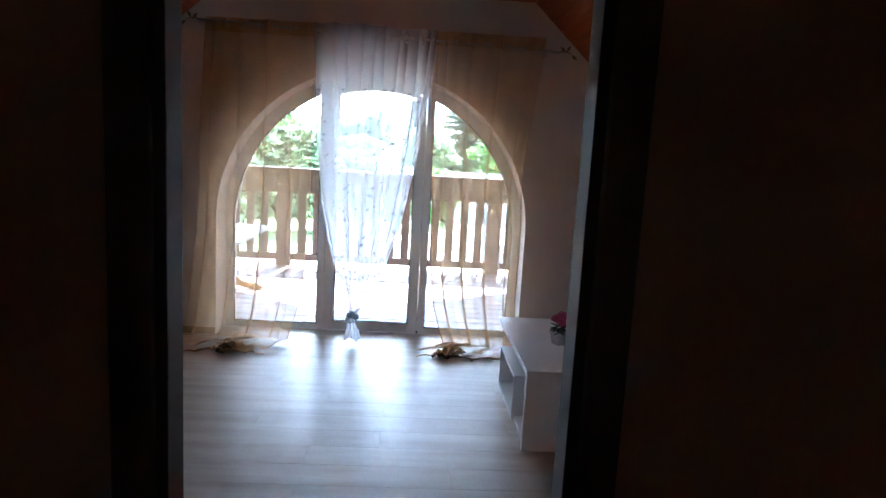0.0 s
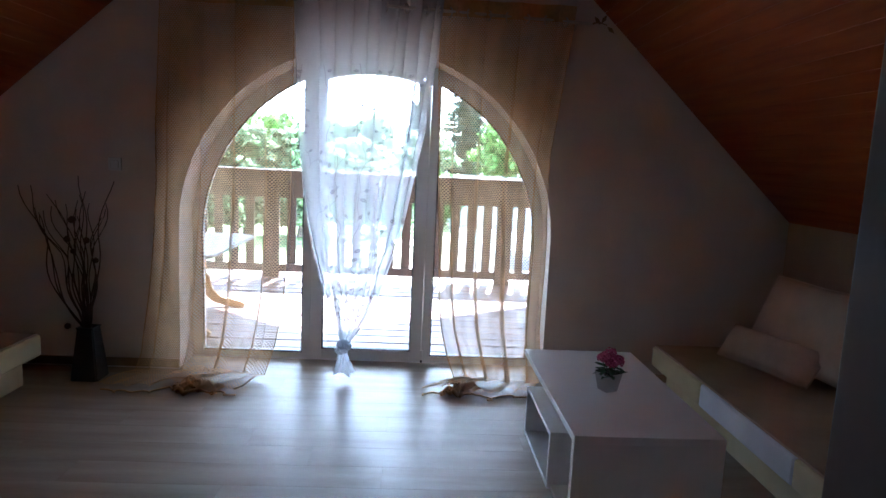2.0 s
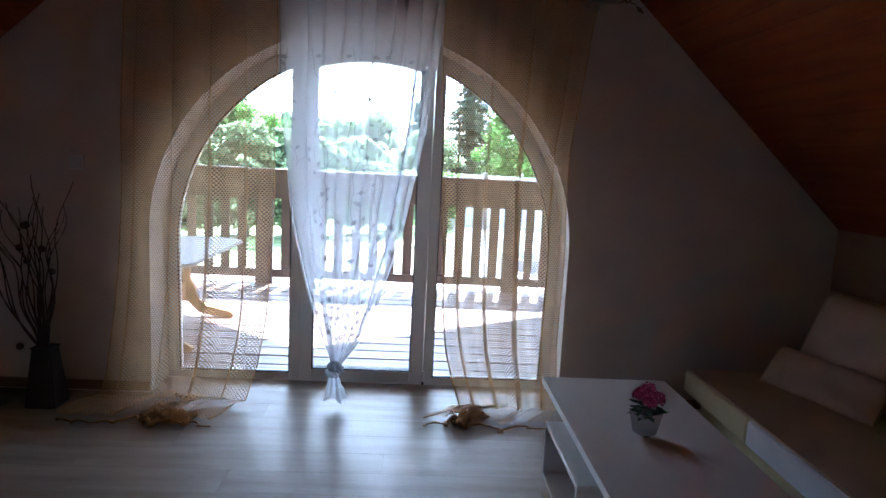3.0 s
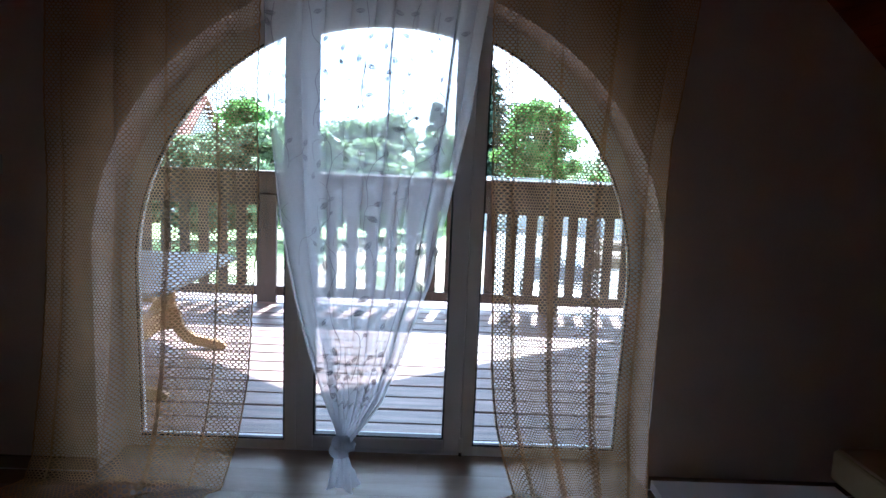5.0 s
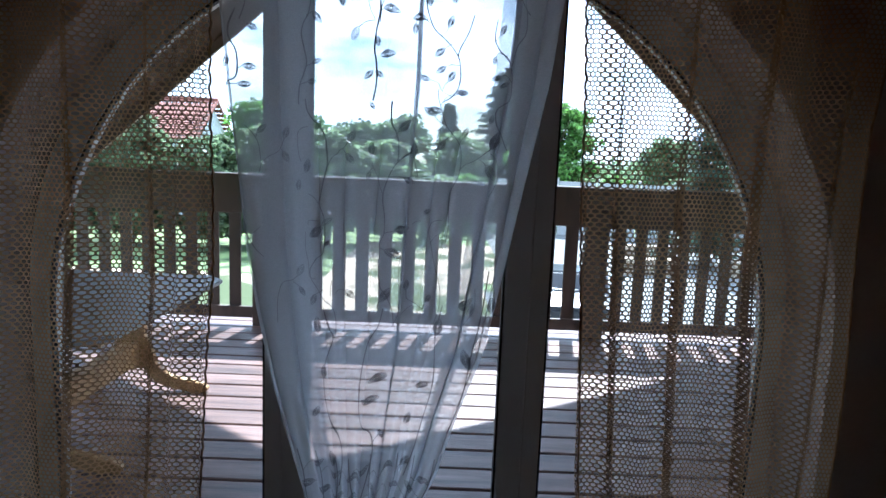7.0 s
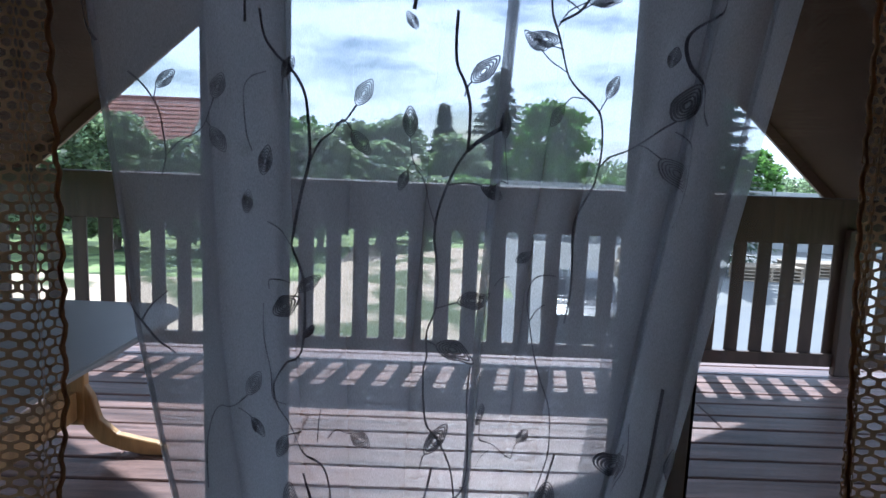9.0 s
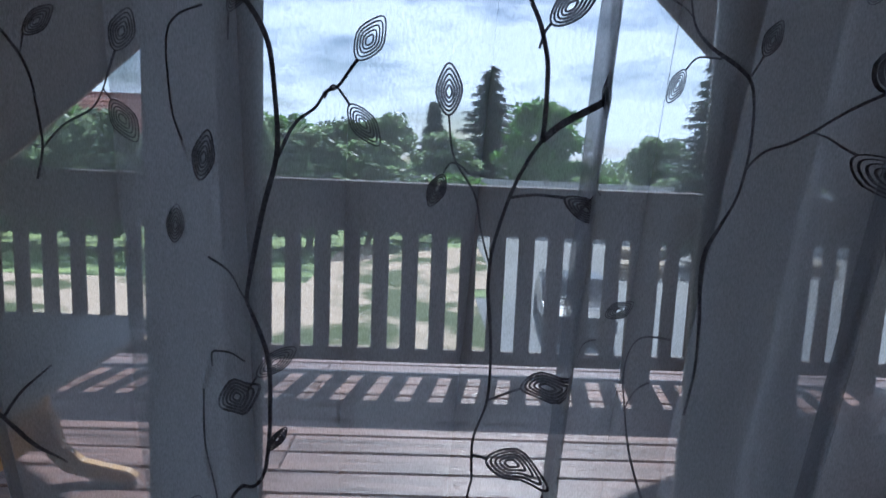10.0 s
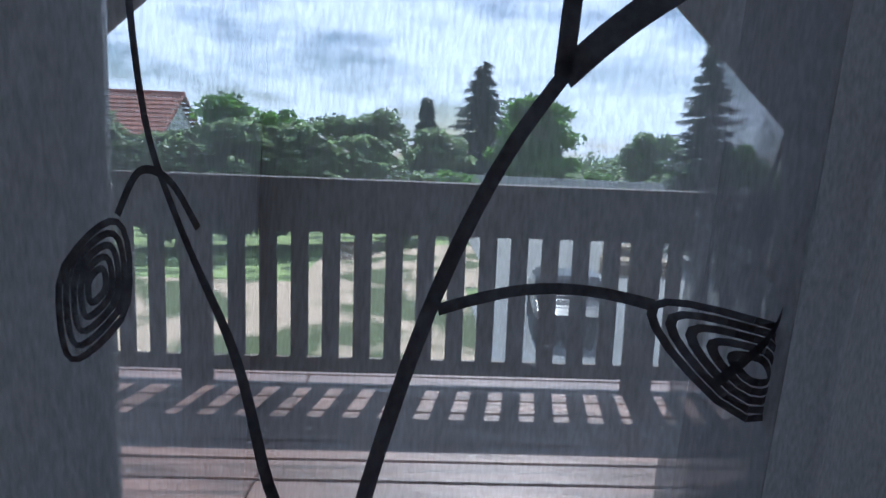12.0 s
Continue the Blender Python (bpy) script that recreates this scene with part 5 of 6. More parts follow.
# the rest of the pattern, above and below
rnd = random.Random(21)
for u0 in (0.04, 0.17, 0.30, 0.43, 0.56, 0.70, 0.84, 0.96):
    for z_hi, z_lo in ((0.64, 0.34),):
        pts, ph = [], rnd.uniform(0, 6)
        n = int((z_hi - z_lo) / 0.06)
        for i in range(n + 1):
            z = z_hi - (z_hi - z_lo) * i / n
            xl, xr = lerp_table(SH_L, z), lerp_table(SH_R, z)
            u = min(0.97, max(0.02, u0 + 0.022 * math.sin(ph + i * 0.9)))
            pts.append((xl + (xr - xl) * u, z))
        stitch(smooth_line(pts, 5), 0.0017)
        for i in range(1, n):
            sg = 1 if i % 2 else -1
            p = pts[i]
            q = (p[0] + sg * rnd.uniform(0.012, 0.03), p[1] + rnd.uniform(0.0, 0.03))
            xl, xr = lerp_table(SH_L, q[1]), lerp_table(SH_R, q[1])
            if xl + 0.02 < q[0] < xr - 0.03:
                branch(p, q, 0.2 * sg, 0.0013, rnd.uniform(0.7, 0.9), rnd.random() < 0.8)
me = bpy.data.meshes.new("embroidery")
me.from_pydata(ebm_v, [], ebm_f)
me.materials.append(M_thread)
ob = new("embroidery", me)
ob.parent = sheer
tagged(ob, "grey embroidered tendrils and concentric leaves", kind="stuff")


def net_curtain(label, lx, rx, floor_x, seed, cell=0.0126, folds=3, spread=0.36):
    """Open hexagon net hung from the rod; its foot lies in a heap on the floor. lx, rx: (z, x) of the two edges."""
    c = thing("net_curtain", label, "curtain", ((lerp_table(lx, 2.3) + lerp_table(rx, 2.3)) / 2, CY, 2.335), group="net curtains")
    o = c.location.copy()
    rnd2 = random.Random(seed)
    ph = [rnd2.uniform(0, 6) for _ in range(6)]
    z_low = 0.03
    heap_u = 0.62 if seed == 3 else 0.28
    creases = [(0.10, 0.026), (0.34, 0.022), (0.58, 0.030), (0.80, 0.026), (0.90, 0.016), (0.97, 0.018)] if seed == 3 else [(0.03, 0.018), (0.14, 0.026), (0.36, 0.030), (0.60, 0.034), (0.86, 0.024)]

    def at(u, s):
        """s: metres of cloth below the top edge."""
        z = 2.38 - s
        if z >= z_low:
            xl, xr = lerp_table(lx, z), lerp_table(rx, z)
            x = xl + (xr - xl) * u
            y = CY
            drop = 0.0
        else:
            drop = z_low - z
            f = min(1.0, drop / spread)
            xl = lerp_table(lx, z_low) + (floor_x[0] - lerp_table(lx, z_low)) * f
            xr = lerp_table(rx, z_low) + (floor_x[1] - lerp_table(rx, z_low)) * f
            x = xl + (xr - xl) * u
            y = CY - drop
            z = z_low
        sw = 0.45 + 0.55 * min(1.0, s / 1.2)
        a = 2 * math.pi * folds * (u + 0.03 * math.sin(s * 1.3 + ph[0]))
        y += (0.016 * math.sin(a) + 0.006 * math.sin(2.3 * a + ph[1])) * sw
        for c0, hh in creases:
            v = (u - c0 - 0.015 * math.sin(s * 1.6 + c0 * 30)) / 0.034
            if abs(v) < 3:
                e = math.exp(-v * v)
                x -= hh * v * e * 2.0 * sw
                y -= 1.3 * hh * e * sw
        x += 0.006 * math.sin(s * 3 + u * 5 + ph[3]) * sw + 0.003 * math.sin(s * 9 + ph[4])
        if drop > 0:
            f = min(1.0, drop / spread)
            soft = min(1, drop * 12)
            z += (0.010 + 0.018 * abs(math.sin(a * 1.1 + drop * 9))) * soft
            heap = math.exp(-((u - heap_u) / 0.17) ** 2)
            y += (0.045 * math.sin(drop * 30 + u * 10) * heap - 0.015 * math.sin(a * 0.7)) * soft
            x += 0.03 * math.sin(drop * 22 + u * 17) * heap * soft
            z += 0.05 * heap * abs(math.sin(drop * 21 + u * 11)) * soft
            z = max(z, 0.006)
        y = min(y, WALL_IN - 0.015) if (z > 0.05 or abs(x - ARCH_X) > ARCH_A - 0.02) else y
        return Vector((x, y, z))
    length = 2.38 - z_low + spread
    cols = int(0.88 / cell)
    rows_n = int(length / (cell * 0.866))
    vs, fs, idx = [], [], {}
    wide = 0.98
    r_out = cell / math.sqrt(3)

    def vert(px, ps):
        key = (round(px * 4000), round(ps * 4000))
        if key not in idx:
            idx[key] = len(vs)
            vs.append(at(min(1, max(0, px / (cols * cell))), ps) - o)
        return idx[key]
    for j in range(rows_n):
        for i in range(cols):
            cx, cs = (i + 0.5 + 0.5 * (j % 2)) * cell * 0.99, (j + 0.6) * cell * 0.866
            hole = 0.70 if cs > 0.05 else 0.2
            o_ids, i_ids = [], []
            for k in range(6):
                an = math.pi / 6 + k * math.pi / 3
                o_ids.append(vert(cx + r_out * math.cos(an), cs + r_out * math.sin(an)))
                i_ids.append(vert(cx + hole * r_out * math.cos(an), cs + hole * r_out * math.sin(an)))
            for k in range(6):
                fs.append((o_ids[k], o_ids[(k + 1) % 6], i_ids[(k + 1) % 6], i_ids[k]))
    fs = [f for f in fs if len(set(f)) == 4]
    me = bpy.data.meshes.new("net")
    me.from_pydata(vs, [], fs)
    me.materials.append(M_net)
    ob = new("net", me)
    ob.parent = c
    tagged(ob, "golden beige knitted net with six-sided holes", kind="stuff")
    # the stronger hem cords along both edges
    for u in (0.0, 1.0):
        bm = bmesh.new()
        tube(bm, [at(min(1, max(0, u + (0.004 if u < 0.5 else -0.004) + 0.002 * math.sin(k * 1.9 + u * 4))), length * k / 200) - o for k in range(201)], 0.0030, 5)
        part("hem", bm, M_net, c)
    # the foot hem, rolled up and crumpled on the floor
    bm = bmesh.new()
    roll, thick = [], []
    for i in range(221):
        u = i / 220
        lump = math.exp(-((u - heap_u) / 0.16) ** 2)
        p = at(u, length - 0.012)
        r = 0.0045 + 0.010 * lump * (0.6 + 0.4 * math.sin(u * 90))
        p.y += 0.006 * math.sin(u * 46) + 0.022 * lump * math.sin(u * 75)
        p.z = r + 0.004 + 0.018 * lump * abs(math.sin(u * 58))
        roll.append(p - o)
        thick.append(r)
    tube(bm, roll, thick, 7)
    part("foot_hem", bm, M_net, c, "crumpled woven hem", smooth=True)
    # folds of net heaped behind the hem
    bm = bmesh.new()
    prev = None
    for i in range(70):
        f = i / 69
        u = heap_u + 0.34 * (f - 0.5)
        row = []
        for k in range(15):
            q = k / 14
            p = at(u, length - 0.02 - 0.11 * q)
            hump = math.sin(math.pi * f) ** 0.6 * math.sin(math.pi * q)
            p.z = 0.008 + hump * (0.032 + 0.030 * abs(math.sin(f * 19 + q * 3)) + 0.010 * math.sin(f * 47 + q * 9))
            p.x += 0.010 * math.sin(q * 9 + f * 14)
            row.append(bm.verts.new(p - o))
        if prev:
            for k in range(14):
                bm.faces.new((prev[k], row[k], row[k + 1], prev[k + 1]))
        prev = row
    part("piled_fold", bm, M_heap, c, "folds of the net piled on the floor", smooth=True)
    # heading band at the rod
    bm = bmesh.new()
    prev = None
    for i in range(81):
        u = i / 80
        p, q = at(u, 0.0) - o, at(u, 0.10) - o
        row = (bm.verts.new(p), bm.verts.new(q))
        if prev:
            bm.faces.new((prev[0], row[0], row[1], prev[1]))
        prev = row
    part("heading", bm, M_net, c, "plain woven heading band")
    x0, x1 = lerp_table(lx, 2.3), lerp_table(rx, 2.3)
    grommets(c, [x0 + (x1 - x0) * (k + 0.5) / 7 for k in range(7)])
    return c


net_curtain("golden beige net curtain hanging to a heap on the floor", [(2.4, -1.53), (1.92, -1.56), (1.2, -1.59), (0.85, -1.605), (0.14, -1.68), (0.03, -1.72)],
            [(2.4, -0.755), (1.35, -0.750), (1.07, -0.750), (0.78, -0.772), (0.5, -0.795), (0.24, -0.833), (0.02, -0.90)], (-1.80, -1.00), 3, spread=0.31)
net_curtain("golden beige net curtain gathered below, its foot heaped on the floor", [(2.4, 0.10), (1.97, 0.106), (1.37, 0.116), (0.88, 0.134), (0.6, 0.158), (0.35, 0.193), (0.2, 0.23), (0.09, 0.27), (0.03, 0.29)],
            [(2.4, 0.92), (1.9, 0.88), (1.5, 0.825), (0.37, 0.825), (0.03, 0.85)], (0.08, 0.76), 8, spread=0.23)

# ---- garden and neighbourhood ----
GZ = -2.9
tagged(part("ground", boxed(-900, 900, -300, 1500, GZ - 1.0, GZ), M_grass), "meadow grass reaching the horizon", "ground", kind="structure")
tagged(part("soil_patch", boxed(-26, 1.2, 5, 20.5, GZ, GZ + 0.02), M_sand), "bare sandy garden soil", "ground", kind="structure")
tagged(part("soil_strip", boxed(-4.5, 2.2, 20.5, 31, GZ, GZ + 0.02), M_sand), "bare sandy garden soil", "ground", kind="structure")
tagged(part("pavement", boxed(2.2, 40, 19, 38, GZ, GZ + 0.03), M_conc), "pale concrete yard", "pavement", kind="structure")
tagged(part("pavement", boxed(1.2, 40, 4, 18.99, GZ, GZ + 0.03), M_conc2), "grey concrete yard", "pavement", kind="structure")


def fence():
    t = thing("concrete_fence", "pale concrete panel fence with posts along the yard", "fence", (0, 0, GZ))
    for k in range(22):
        x = -4.0 + 2.4 * k
        y = 40.2 - 0.24 * (x + 2) * 1.0
        for (w, y0, name, h) in ((2.26, 0.0, "panel", 3.4), (0.13, 0.0, "post", 3.6)):
            ob = part(name, boxed(-w / 2, w / 2, -0.05, 0.05, 0, h, 0.01, 1), M_panel, t)
            ob.matrix_basis = pose(x + (0 if name == "panel" else 1.2), y - (0 if name == "panel" else 0.29), 0, 0, 0, -13.5)
    return t


fence()


def foliage(bm_v, bm_f, centre, radius, count, size, rnd, droop=0.0):
    """Small leaves scattered through a clump."""
    cx, cy, cz = centre
    for _ in range(count):
        d = Vector((rnd.gauss(0, 1), rnd.gauss(0, 1), rnd.gauss(0, 1))).normalized() * (rnd.random() ** 0.45)
        p = Vector((cx + d.x * radius[0], cy + d.y * radius[1], cz + d.z * radius[2]))
        a = Vector((rnd.gauss(0, 1), rnd.gauss(0, 1), rnd.gauss(0, 0.6))).normalized()
        b = a.orthogonal().normalized()
        b = (Matrix.Rotation(rnd.uniform(0, 6), 3, a) @ b)
        s = size * rnd.uniform(0.6, 1.3)
        n = len(bm_v)
        bm_v.extend((p - a * s, p + b * s * 0.45, p + a * s, p - b * s * 0.45))
        bm_f.append((n, n + 1, n + 2, n + 3))


def from_lists(name, vs, fs, mat, parent, label=""):
    me = bpy.data.meshes.new(name)
    me.from_pydata(vs, [], fs)
    me.materials.append(mat)
    ob = new(name, me)
    ob.parent = parent
    if label:
        tagged(ob, label)
    return ob


def tree(name, label, at, height, width, mat, seed, crown_low=0.25, clumps=60, leaves=130, size=0.16, cat="tree", clump=1.0):
    rnd = random.Random(seed)
    t = thing(name, label, cat, at)
    bm = bmesh.new()
    h = height
    tube(bm, [(0, 0, -0.1), (0.05 * width, 0, h * 0.25), (-0.02 * width, 0.03 * width, h * 0.55), (0, 0, h * 0.85)], [h * 0.03, h * 0.022, h * 0.013, h * 0.004], 9)
    for k in range(7):
        a, z0 = rnd.uniform(0, math.tau), h * rnd.uniform(0.25, 0.6)
        r = width * 0.35
        tube(bm, [(0, 0, z0), (r * 0.5 * math.cos(a), r * 0.5 * math.sin(a), z0 + h * 0.1), (r * math.cos(a), r * math.sin(a), z0 + h * 0.22)], [h * 0.010, h * 0.007, h * 0.002], 6)
    part("trunk", bm, M_bark, t)
    vs, fs = [], []
    for k in range(clumps):
        zf = rnd.uniform(0, 1)
        prof = math.sin(math.pi * min(1, 0.12 + 0.80 * zf)) ** 0.6
        a = rnd.uniform(0, math.tau)
        r = width / 2 * prof * (rnd.random() ** 0.45) * rnd.uniform(0.75, 1.08)
        z = h * (crown_low + (1 - crown_low) * (0.08 + 0.84 * zf))
        cs = width * rnd.uniform(0.08, 0.15) * clump
        foliage(vs, fs, (r * math.cos(a), r * math.sin(a), z), (cs * 1.2, cs * 1.2, cs * 0.85), leaves, size, rnd)
    from_lists("crown", vs, fs, mat, t, "")
    return t


def spruce(name, label, at, height, width, seed, tiers=24, size=0.2):
    rnd = random.Random(seed)
    t = thing(name, label, "tree", at)
    bm = bmesh.new()
    tube(bm, [(0, 0, -0.1), (0, 0, height * 0.5), (0, 0, height * 0.98)], [height * 0.02, height * 0.012, height * 0.002], 9)
    vs, fs = [], []
    for k in range(tiers):
        f = k / (tiers - 1)
        z0 = height * (0.10 + 0.87 * f)
        reach = width / 2 * (1 - f) ** 0.9 + 0.1
        n = 12 if f < 0.8 else 7
        for i in range(n):
            a = (i + rnd.uniform(-0.35, 0.35)) * math.tau / n + k
            rr = reach * rnd.uniform(0.65, 1.12)
            sag = 0.16 * rr
            z = z0 + rnd.uniform(-0.5, 0.5) * height * 0.87 / tiers
            tube(bm, [(0, 0, z), (rr * 0.6 * math.cos(a), rr * 0.6 * math.sin(a), z - sag * 0.3), (rr * math.cos(a), rr * math.sin(a), z - sag * 0.6)], [0.03, 0.02, 0.008], 4)
            for q in range(9):
                g2 = (q + 1) / 9
                x, y, zz = rr * g2 * math.cos(a), rr * g2 * math.sin(a), z - sag * g2 * (1.5 - g2)
                for _ in range(7):
                    side = rnd.uniform(-1, 1)
                    base = Vector((x + rnd.gauss(0, 0.05), y + rnd.gauss(0, 0.05), zz))
                    d = Vector((math.cos(a + side * 1.1), math.sin(a + side * 1.1), rnd.uniform(-1.0, -0.2))).normalized()
                    s = size * (0.7 + 0.6 * (1 - g2)) * rnd.uniform(0.7, 1.3)
                    w = d.cross(Vector((0, 0, 1))).normalized() * s * 0.22
                    nn = len(vs)
                    vs.extend((base - w, base + w, base + d * s * 1.6))
                    fs.append((nn, nn + 1, nn + 2))
    part("trunk", bm, M_bark, t)
    from_lists("crown", vs, fs, M_fol_c, t)
    return t


spruce("spruce_tree", "dark green spruce with drooping branches behind the yard fence", (11.9, 27.0, GZ), 9.9, 5.2, 3, 20, 0.26)
spruce("spruce_tree", "dark distant spruce among the garden trees", (4.5, 54.0, GZ), 12.6, 11.0, 4, 17, 0.5)
spruce("spruce_tree", "rounded dark conifer among the garden trees", (-0.2, 53.0, GZ), 9.4, 5.0, 15, 20, 0.4)
tree("round_tree", "broad bright green deciduous tree", (7.4, 44.0, GZ), 9.3, 6.2, M_fol_a, 5, 0.15, 110, 110, 0.22)
tree("round_tree", "broad grey-green deciduous tree beyond the fence", (20.0, 56.0, GZ), 7.4, 6.2, M_fol_b, 6, 0.15, 70, 110, 0.26)
tree("round_tree", "bright green deciduous tree in the back row", (-13.3, 42.5, GZ), 8.2, 5.4, M_fol_a, 7, 0.1, 90, 100, 0.22)
tree("round_tree", "bright green deciduous tree in the back row", (-10.5, 43.5, GZ), 7.4, 5.5, M_fol_a, 8, 0.1, 80, 100, 0.22)
tree("round_tree", "green deciduous tree in the back row", (-7.2, 45.0, GZ), 7.4, 5.0, M_fol_b, 9, 0.1, 70, 100, 0.22)
tree("round_tree", "green deciduous tree in the back row", (-3.9, 45.0, GZ), 7.8, 5.2, M_fol_b, 10, 0.1, 80, 100, 0.22)
tree("round_tree", "green deciduous tree beside the spruces", (0.6, 47.0, GZ), 6.6, 5.0, M_fol_b, 12, 0.1, 70, 100, 0.22)
tree("round_tree", "green deciduous tree beyond the spruce", (24.5, 50.0, GZ), 6.3, 6.0, M_fol_a, 16, 0.1, 70, 100, 0.26)
tree("round_tree", "tall bright tree beyond the garden", (-26.0, 40.0, GZ), 8.6, 7.0, M_fol_a, 17, 0.1, 80, 100, 0.24)
for k, (x, y, h, w, mt) in enumerate(((-14.5, 26.5, 6.2, 4.8, M_fol_b), (-10.9, 27.0, 5.3, 4.0, M_fol_b), (-8.6, 28.0, 5.9, 4.4, M_fol_b), (-6.0, 28.8, 5.9, 4.2, M_fol_b),
                                      (-3.4, 30.5, 5.5, 4.0, M_fol_b), (-18.2, 27.0, 6.4, 5.2, M_fol_b), (-22.5, 30.0, 6.8, 5.4, M_fol_a))):
    tree("orchard_tree", "low leafy fruit tree in the garden", (x, y, GZ), h, w, mt, 30 + k, 0.05, 230, 48, 0.22, "tree", 0.6)
for k, (x, y) in enumerate(((-1.0, 33.0), (1.5, 36.5), (10.0, 47.0), (14.0, 52.0), (16.0, 41.5), (18.5, 40.0), (28.0, 44.0), (31.0, 40.0))):
    tree("bush", "low green bush by the fence", (x, y, GZ), 3.9 if x > 5 else 3.7, 3.4, M_fol_a if k % 2 else M_fol_b, 50 + k, 0.0, 40, 90, 0.16, "bush")
# far woods along the horizon
vs, fs = [], []
rnd = random.Random(77)
for k in range(420):
    x = -220 + 440 * (k + rnd.random()) / 420
    y = 150 + rnd.uniform(-12, 12)
    h = 5.2 + 1.8 * math.sin(x * 0.05) + rnd.uniform(-1.0, 1.4)
    foliage(vs, fs, (x, y, GZ + h * 0.5), (2.6, 2.6, h * 0.5), 90, 0.55, rnd)
far = from_lists("far_woods", vs, fs, M_fol_b, None)
tagged(far, "far green woods along the horizon", "trees", kind="stuff")


def house():
    t = thing("neighbour_house", "white rendered house with a red tiled gable roof behind the orchard", "house", (-22.5, 45.0, GZ))
    part("wall", boxed(-5.0, 4.9, -3.6, 3.6, 0, 5.4), M_house, t)
    bm = bmesh.new()
    for x in (-5.0, 4.78):
        a = [bm.verts.new((x + dx, y, z)) for dx in (0, 0.12) for y, z in ((-3.6, 5.4), (3.6, 5.4), (0, 7.8))]
        bm.faces.new(a[:3])
        bm.faces.new(a[3:][::-1])
        for i in range(3):
            bm.faces.new((a[i], a[(i + 1) % 3], a[3 + (i + 1) % 3], a[3 + i]))
    part("gable", bm, M_house, t)
    rf = thing("roof", "red tiled gable roof", "")
    rf.parent = t
    for sgn in (-1, 1):
        bm = bmesh.new()
        n = 44
        for i in range(n):
            x0 = -5.4 + 10.8 * i / n
            for j in range(10):
                f0, f1 = j / 10, (j + 1) / 10
                ya, yb = sgn * 4.1 * (1 - f0), sgn * 4.1 * (1 - f1)
                za, zb = 5.05 + 3.05 * f0, 5.05 + 3.05 * f1
                w = 10.8 / n
                v = [bm.verts.new(c) for c in ((x0, ya, za + 0.05), (x0 + w * 0.5, ya, za + 0.12), (x0 + w, ya, za + 0.05), (x0 + w, yb, zb), (x0 + w * 0.5, yb, zb + 0.06), (x0, yb, zb))]
                bm.faces.new((v[0], v[1], v[4], v[5]))
                bm.faces.new((v[1], v[2], v[3], v[4]))
        part("tiles", bm, M_rooft, rf)
    bm = bmesh.new()
    tube(bm, [(-5.4, 0, 8.14), (5.4, 0, 8.14)], 0.13, 8)
    part("ridge", bm, M_rooft, rf)
    for sgn in (-1, 1):
        bm = bmesh.new()
        a = [bm.verts.new(c) for c in ((5.36, sgn * 4.1, 4.9), (5.36, 0, 7.95), (5.36, 0, 8.15), (5.36, sgn * 4.1, 5.12), (5.44, sgn * 4.1, 4.9), (5.44, 0, 7.95), (5.44, 0, 8.15), (5.44, sgn * 4.1, 5.12))]
        for q in ((0, 1, 2, 3), (4, 5, 6, 7), (0, 1, 5, 4), (2, 3, 7, 6)):
            bm.faces.new([a[i] for i in q])
        part("verge_board", bm, M_rooft, rf)
    part("chimney", boxed(-3.6, -3.0, -0.3, 0.3, 7.6, 9.0, 0.02), M_house, rf)
    for x in (-3.0, 0.0, 3.0):
        part("window", boxed(x - 0.5, x + 0.5, -3.66, -3.59, 3.2, 4.6, 0.01), M_dkglass, t)
    return t


house()


def parked_car():
    t = thing("parked_car", "black car parked on the grey concrete yard", "car", (3.5, 15.6, GZ + 0.03))
    t.rotation_euler = (0, 0, radians(84))
    bm = bmesh.new()
    side = [(-2.1, 0.35), (-2.12, 0.75), (-1.7, 0.92), (-1.0, 0.98), (-0.45, 1.42), (0.75, 1.45), (1.45, 1.02), (2.0, 0.95), (2.12, 0.6), (2.08, 0.35)]
    prism(bm, side, -0.85, 0.85)
    bmesh.ops.bevel(bm, geom=bm.edges[:], offset=0.08, segments=2, affect="EDGES")
    part("body", bm, M_car, t)
    for y in (-0.857, 0.845):
        bm = bmesh.new()
        prism(bm, [(-0.85, 1.02), (-0.40, 1.34), (0.68, 1.36), (1.15, 1.05)], y, y + 0.012)
        part("side_window", bm, M_dkglass, t)
    for x in (-1.35, 1.35):
        for y in (-0.88, 0.70):
            bm = bmesh.new()
            tube(bm, [(x, y, 0.32), (x, y + 0.18, 0.32)], 0.32, 20)
            w = part("wheel", bm, M_tyre, t)
    return t


parked_car()


def timber_stack(x, y, seed):
    rnd = random.Random(seed)
    t = thing("timber_stack", "low stack of pale timber frames on the yard", "timber", (x, y, GZ + 0.03), group="timber stacks")
    for k in range(5):
        for i in range(3):
            part("board", boxed(-1.3, 1.3, -0.5 + 0.4 * i, -0.2 + 0.4 * i, 0.14 * k, 0.14 * k + 0.05, 0.005, 1), M_timber, t)
        for xx in (-1.2, 0, 1.2):
            if k < 4:
                part("spacer", boxed(xx - 0.05, xx + 0.05, -0.5, 0.6, 0.14 * k + 0.052, 0.14 * k + 0.138, 0.003, 1), M_timber, t)
    return t


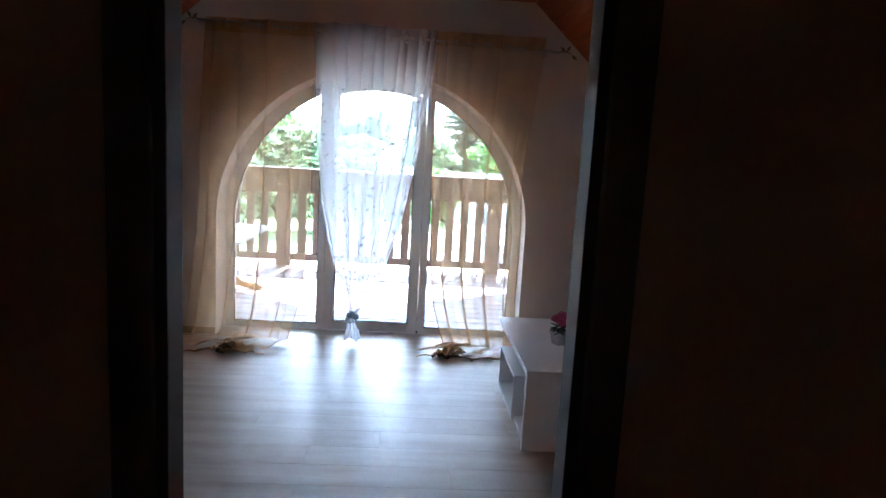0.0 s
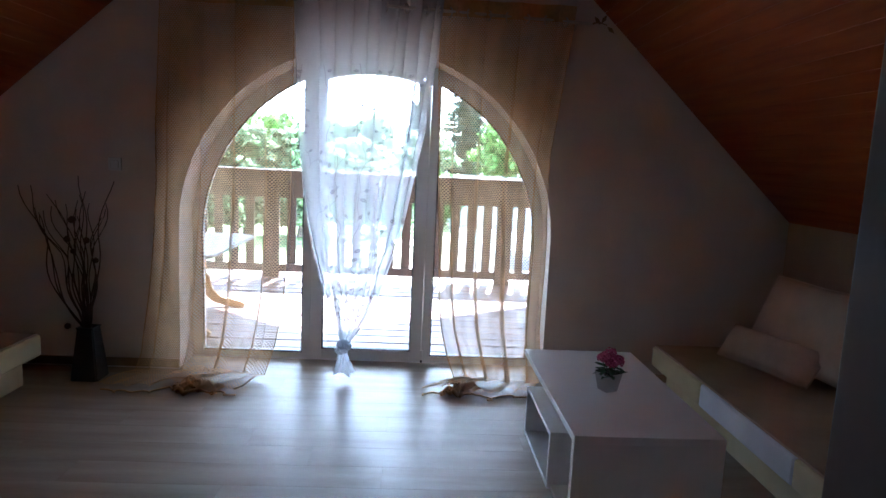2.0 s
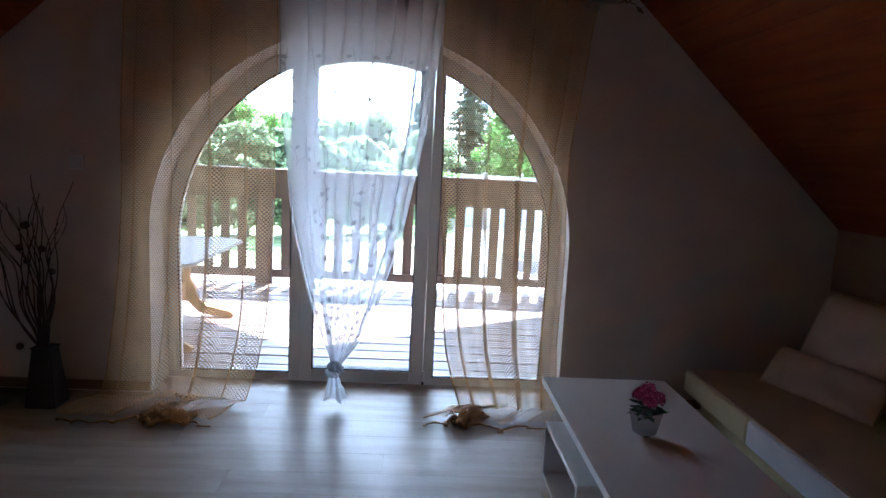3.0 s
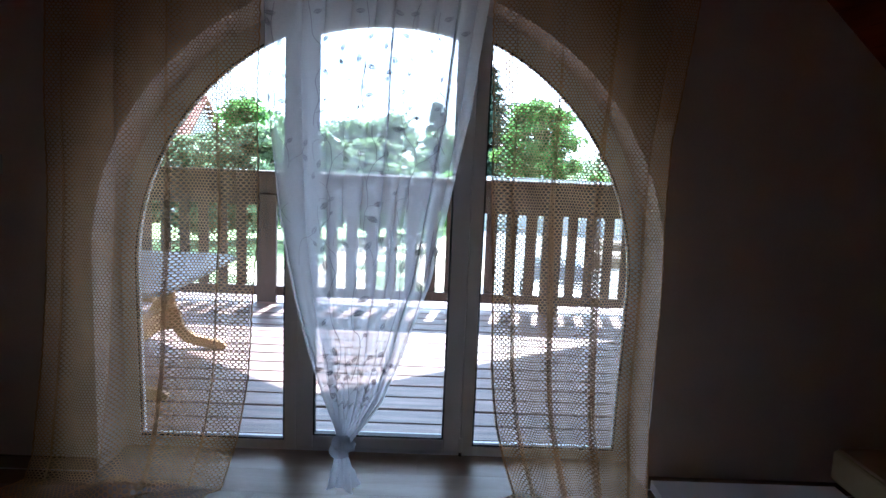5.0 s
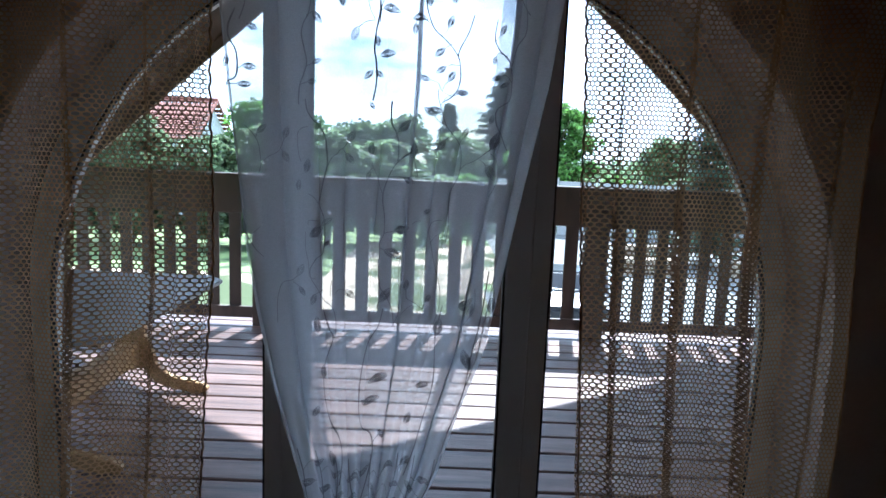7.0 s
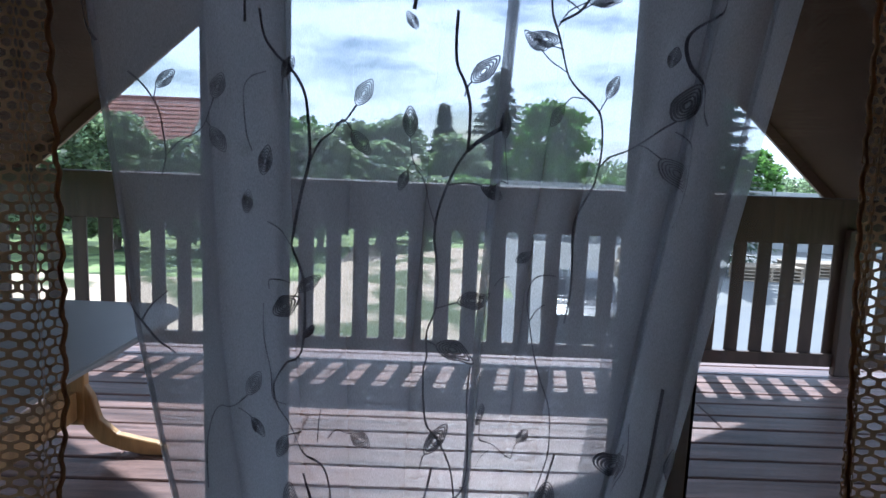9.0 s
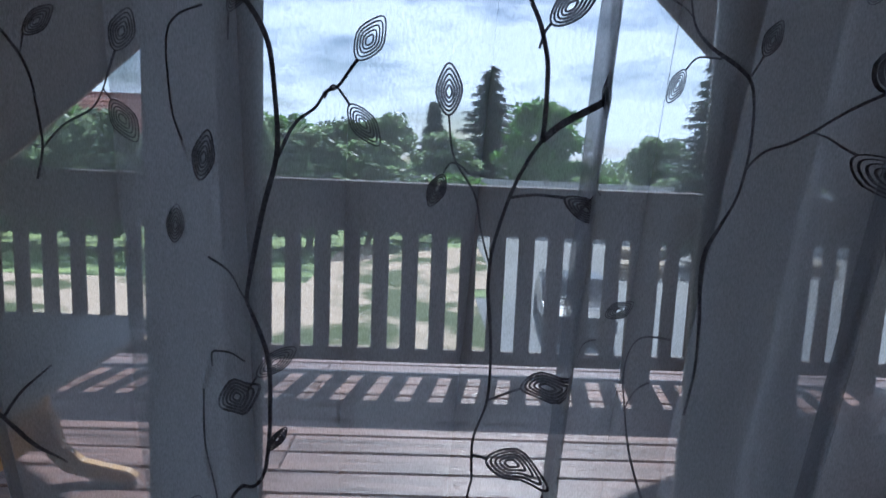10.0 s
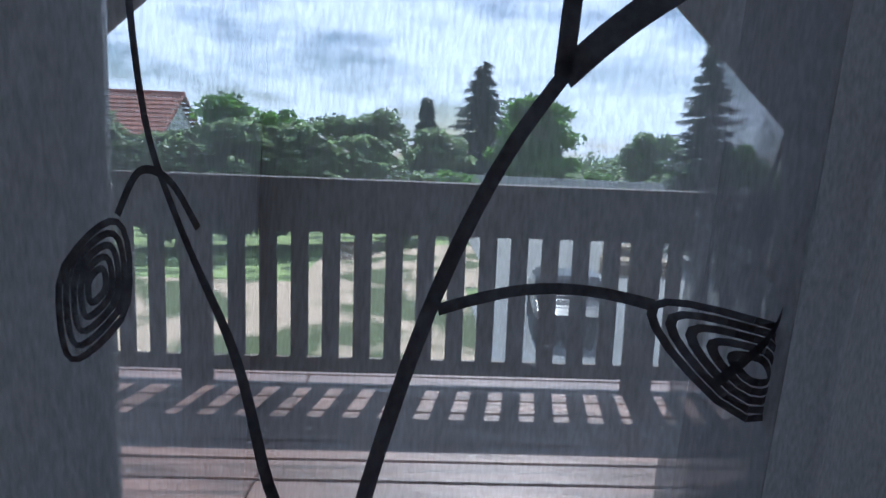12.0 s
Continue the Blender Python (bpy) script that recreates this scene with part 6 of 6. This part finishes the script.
for k, (x, y) in enumerate(((8.2, 24.0), (9.6, 28.5), (13.2, 24.5), (16.0, 26.0))):
    timber_stack(x, y, k)

# ---- laminate planks and deck boards ----
def plank_mesh(name, lx, ly, lz, mat, bev=0.0015):
    bm = boxed(-lx / 2, lx / 2, -ly / 2, ly / 2, -lz, 0, bev, 1)
    me = bpy.data.meshes.new(name)
    bm.to_mesh(me)
    bm.free()
    me.materials.append(mat)
    return me


lam = thing("laminate_floor", "greyish oak laminate planks laid across the room", "floor", (0, 0, 0), kind="structure")
PW, PL = 0.193, 1.38
meshes = {}
row = 0
y = -0.0
rnd = random.Random(9)
while y > -6.4:
    hall = y - PW / 2 < ROOM_BACK - 0.14
    lo, hi = (-1.19, 1.19) if hall else (KNEE_L + 0.005, KNEE_R - 0.005)
    if y > WALL_IN:
        lo, hi = ARCH_X - ARCH_A + 0.006, ARCH_X + ARCH_A - 0.006
    x = lo
    first = True
    off = rnd.choice((0.35, 0.7, 1.05, 1.38))
    while x < hi - 0.02:
        ln = min(off if first else PL, hi - x)
        first = False
        key = round(ln, 3)
        if key not in meshes:
            meshes[key] = plank_mesh("plank", ln - 0.0003, PW - 0.0003, 0.01, M_lam, 0.0006)
        ob = new("plank", meshes[key])
        ob.parent = lam
        ob.location = (x + ln / 2, y - PW / 2 - 0.037, 0)
        x += ln
    y -= PW
    row += 1

deck = thing("deck_floor", "weathered reddish grey wooden balcony boards with open joints", "floor", (0, 0, DZ), kind="structure")
y = WALL_OUT + 0.01
dm = {}
rnd = random.Random(19)
while y < 3.66:
    x = -4.85
    first = True
    while x < 4.5:
        ln = min(rnd.choice((2.2, 3.0, 3.8)) if first else 4.0, 4.55 - x)
        first = False
        key = round(ln, 2)
        if key not in dm:
            dm[key] = plank_mesh("board", ln - 0.004, 0.185, 0.028, M_deck, 0.006)
        ob = new("board", dm[key])
        ob.parent = deck
        ob.location = (x + ln / 2, y + 0.0945, rnd.uniform(-0.0015, 0.0015))
        x += ln
    y += 0.201
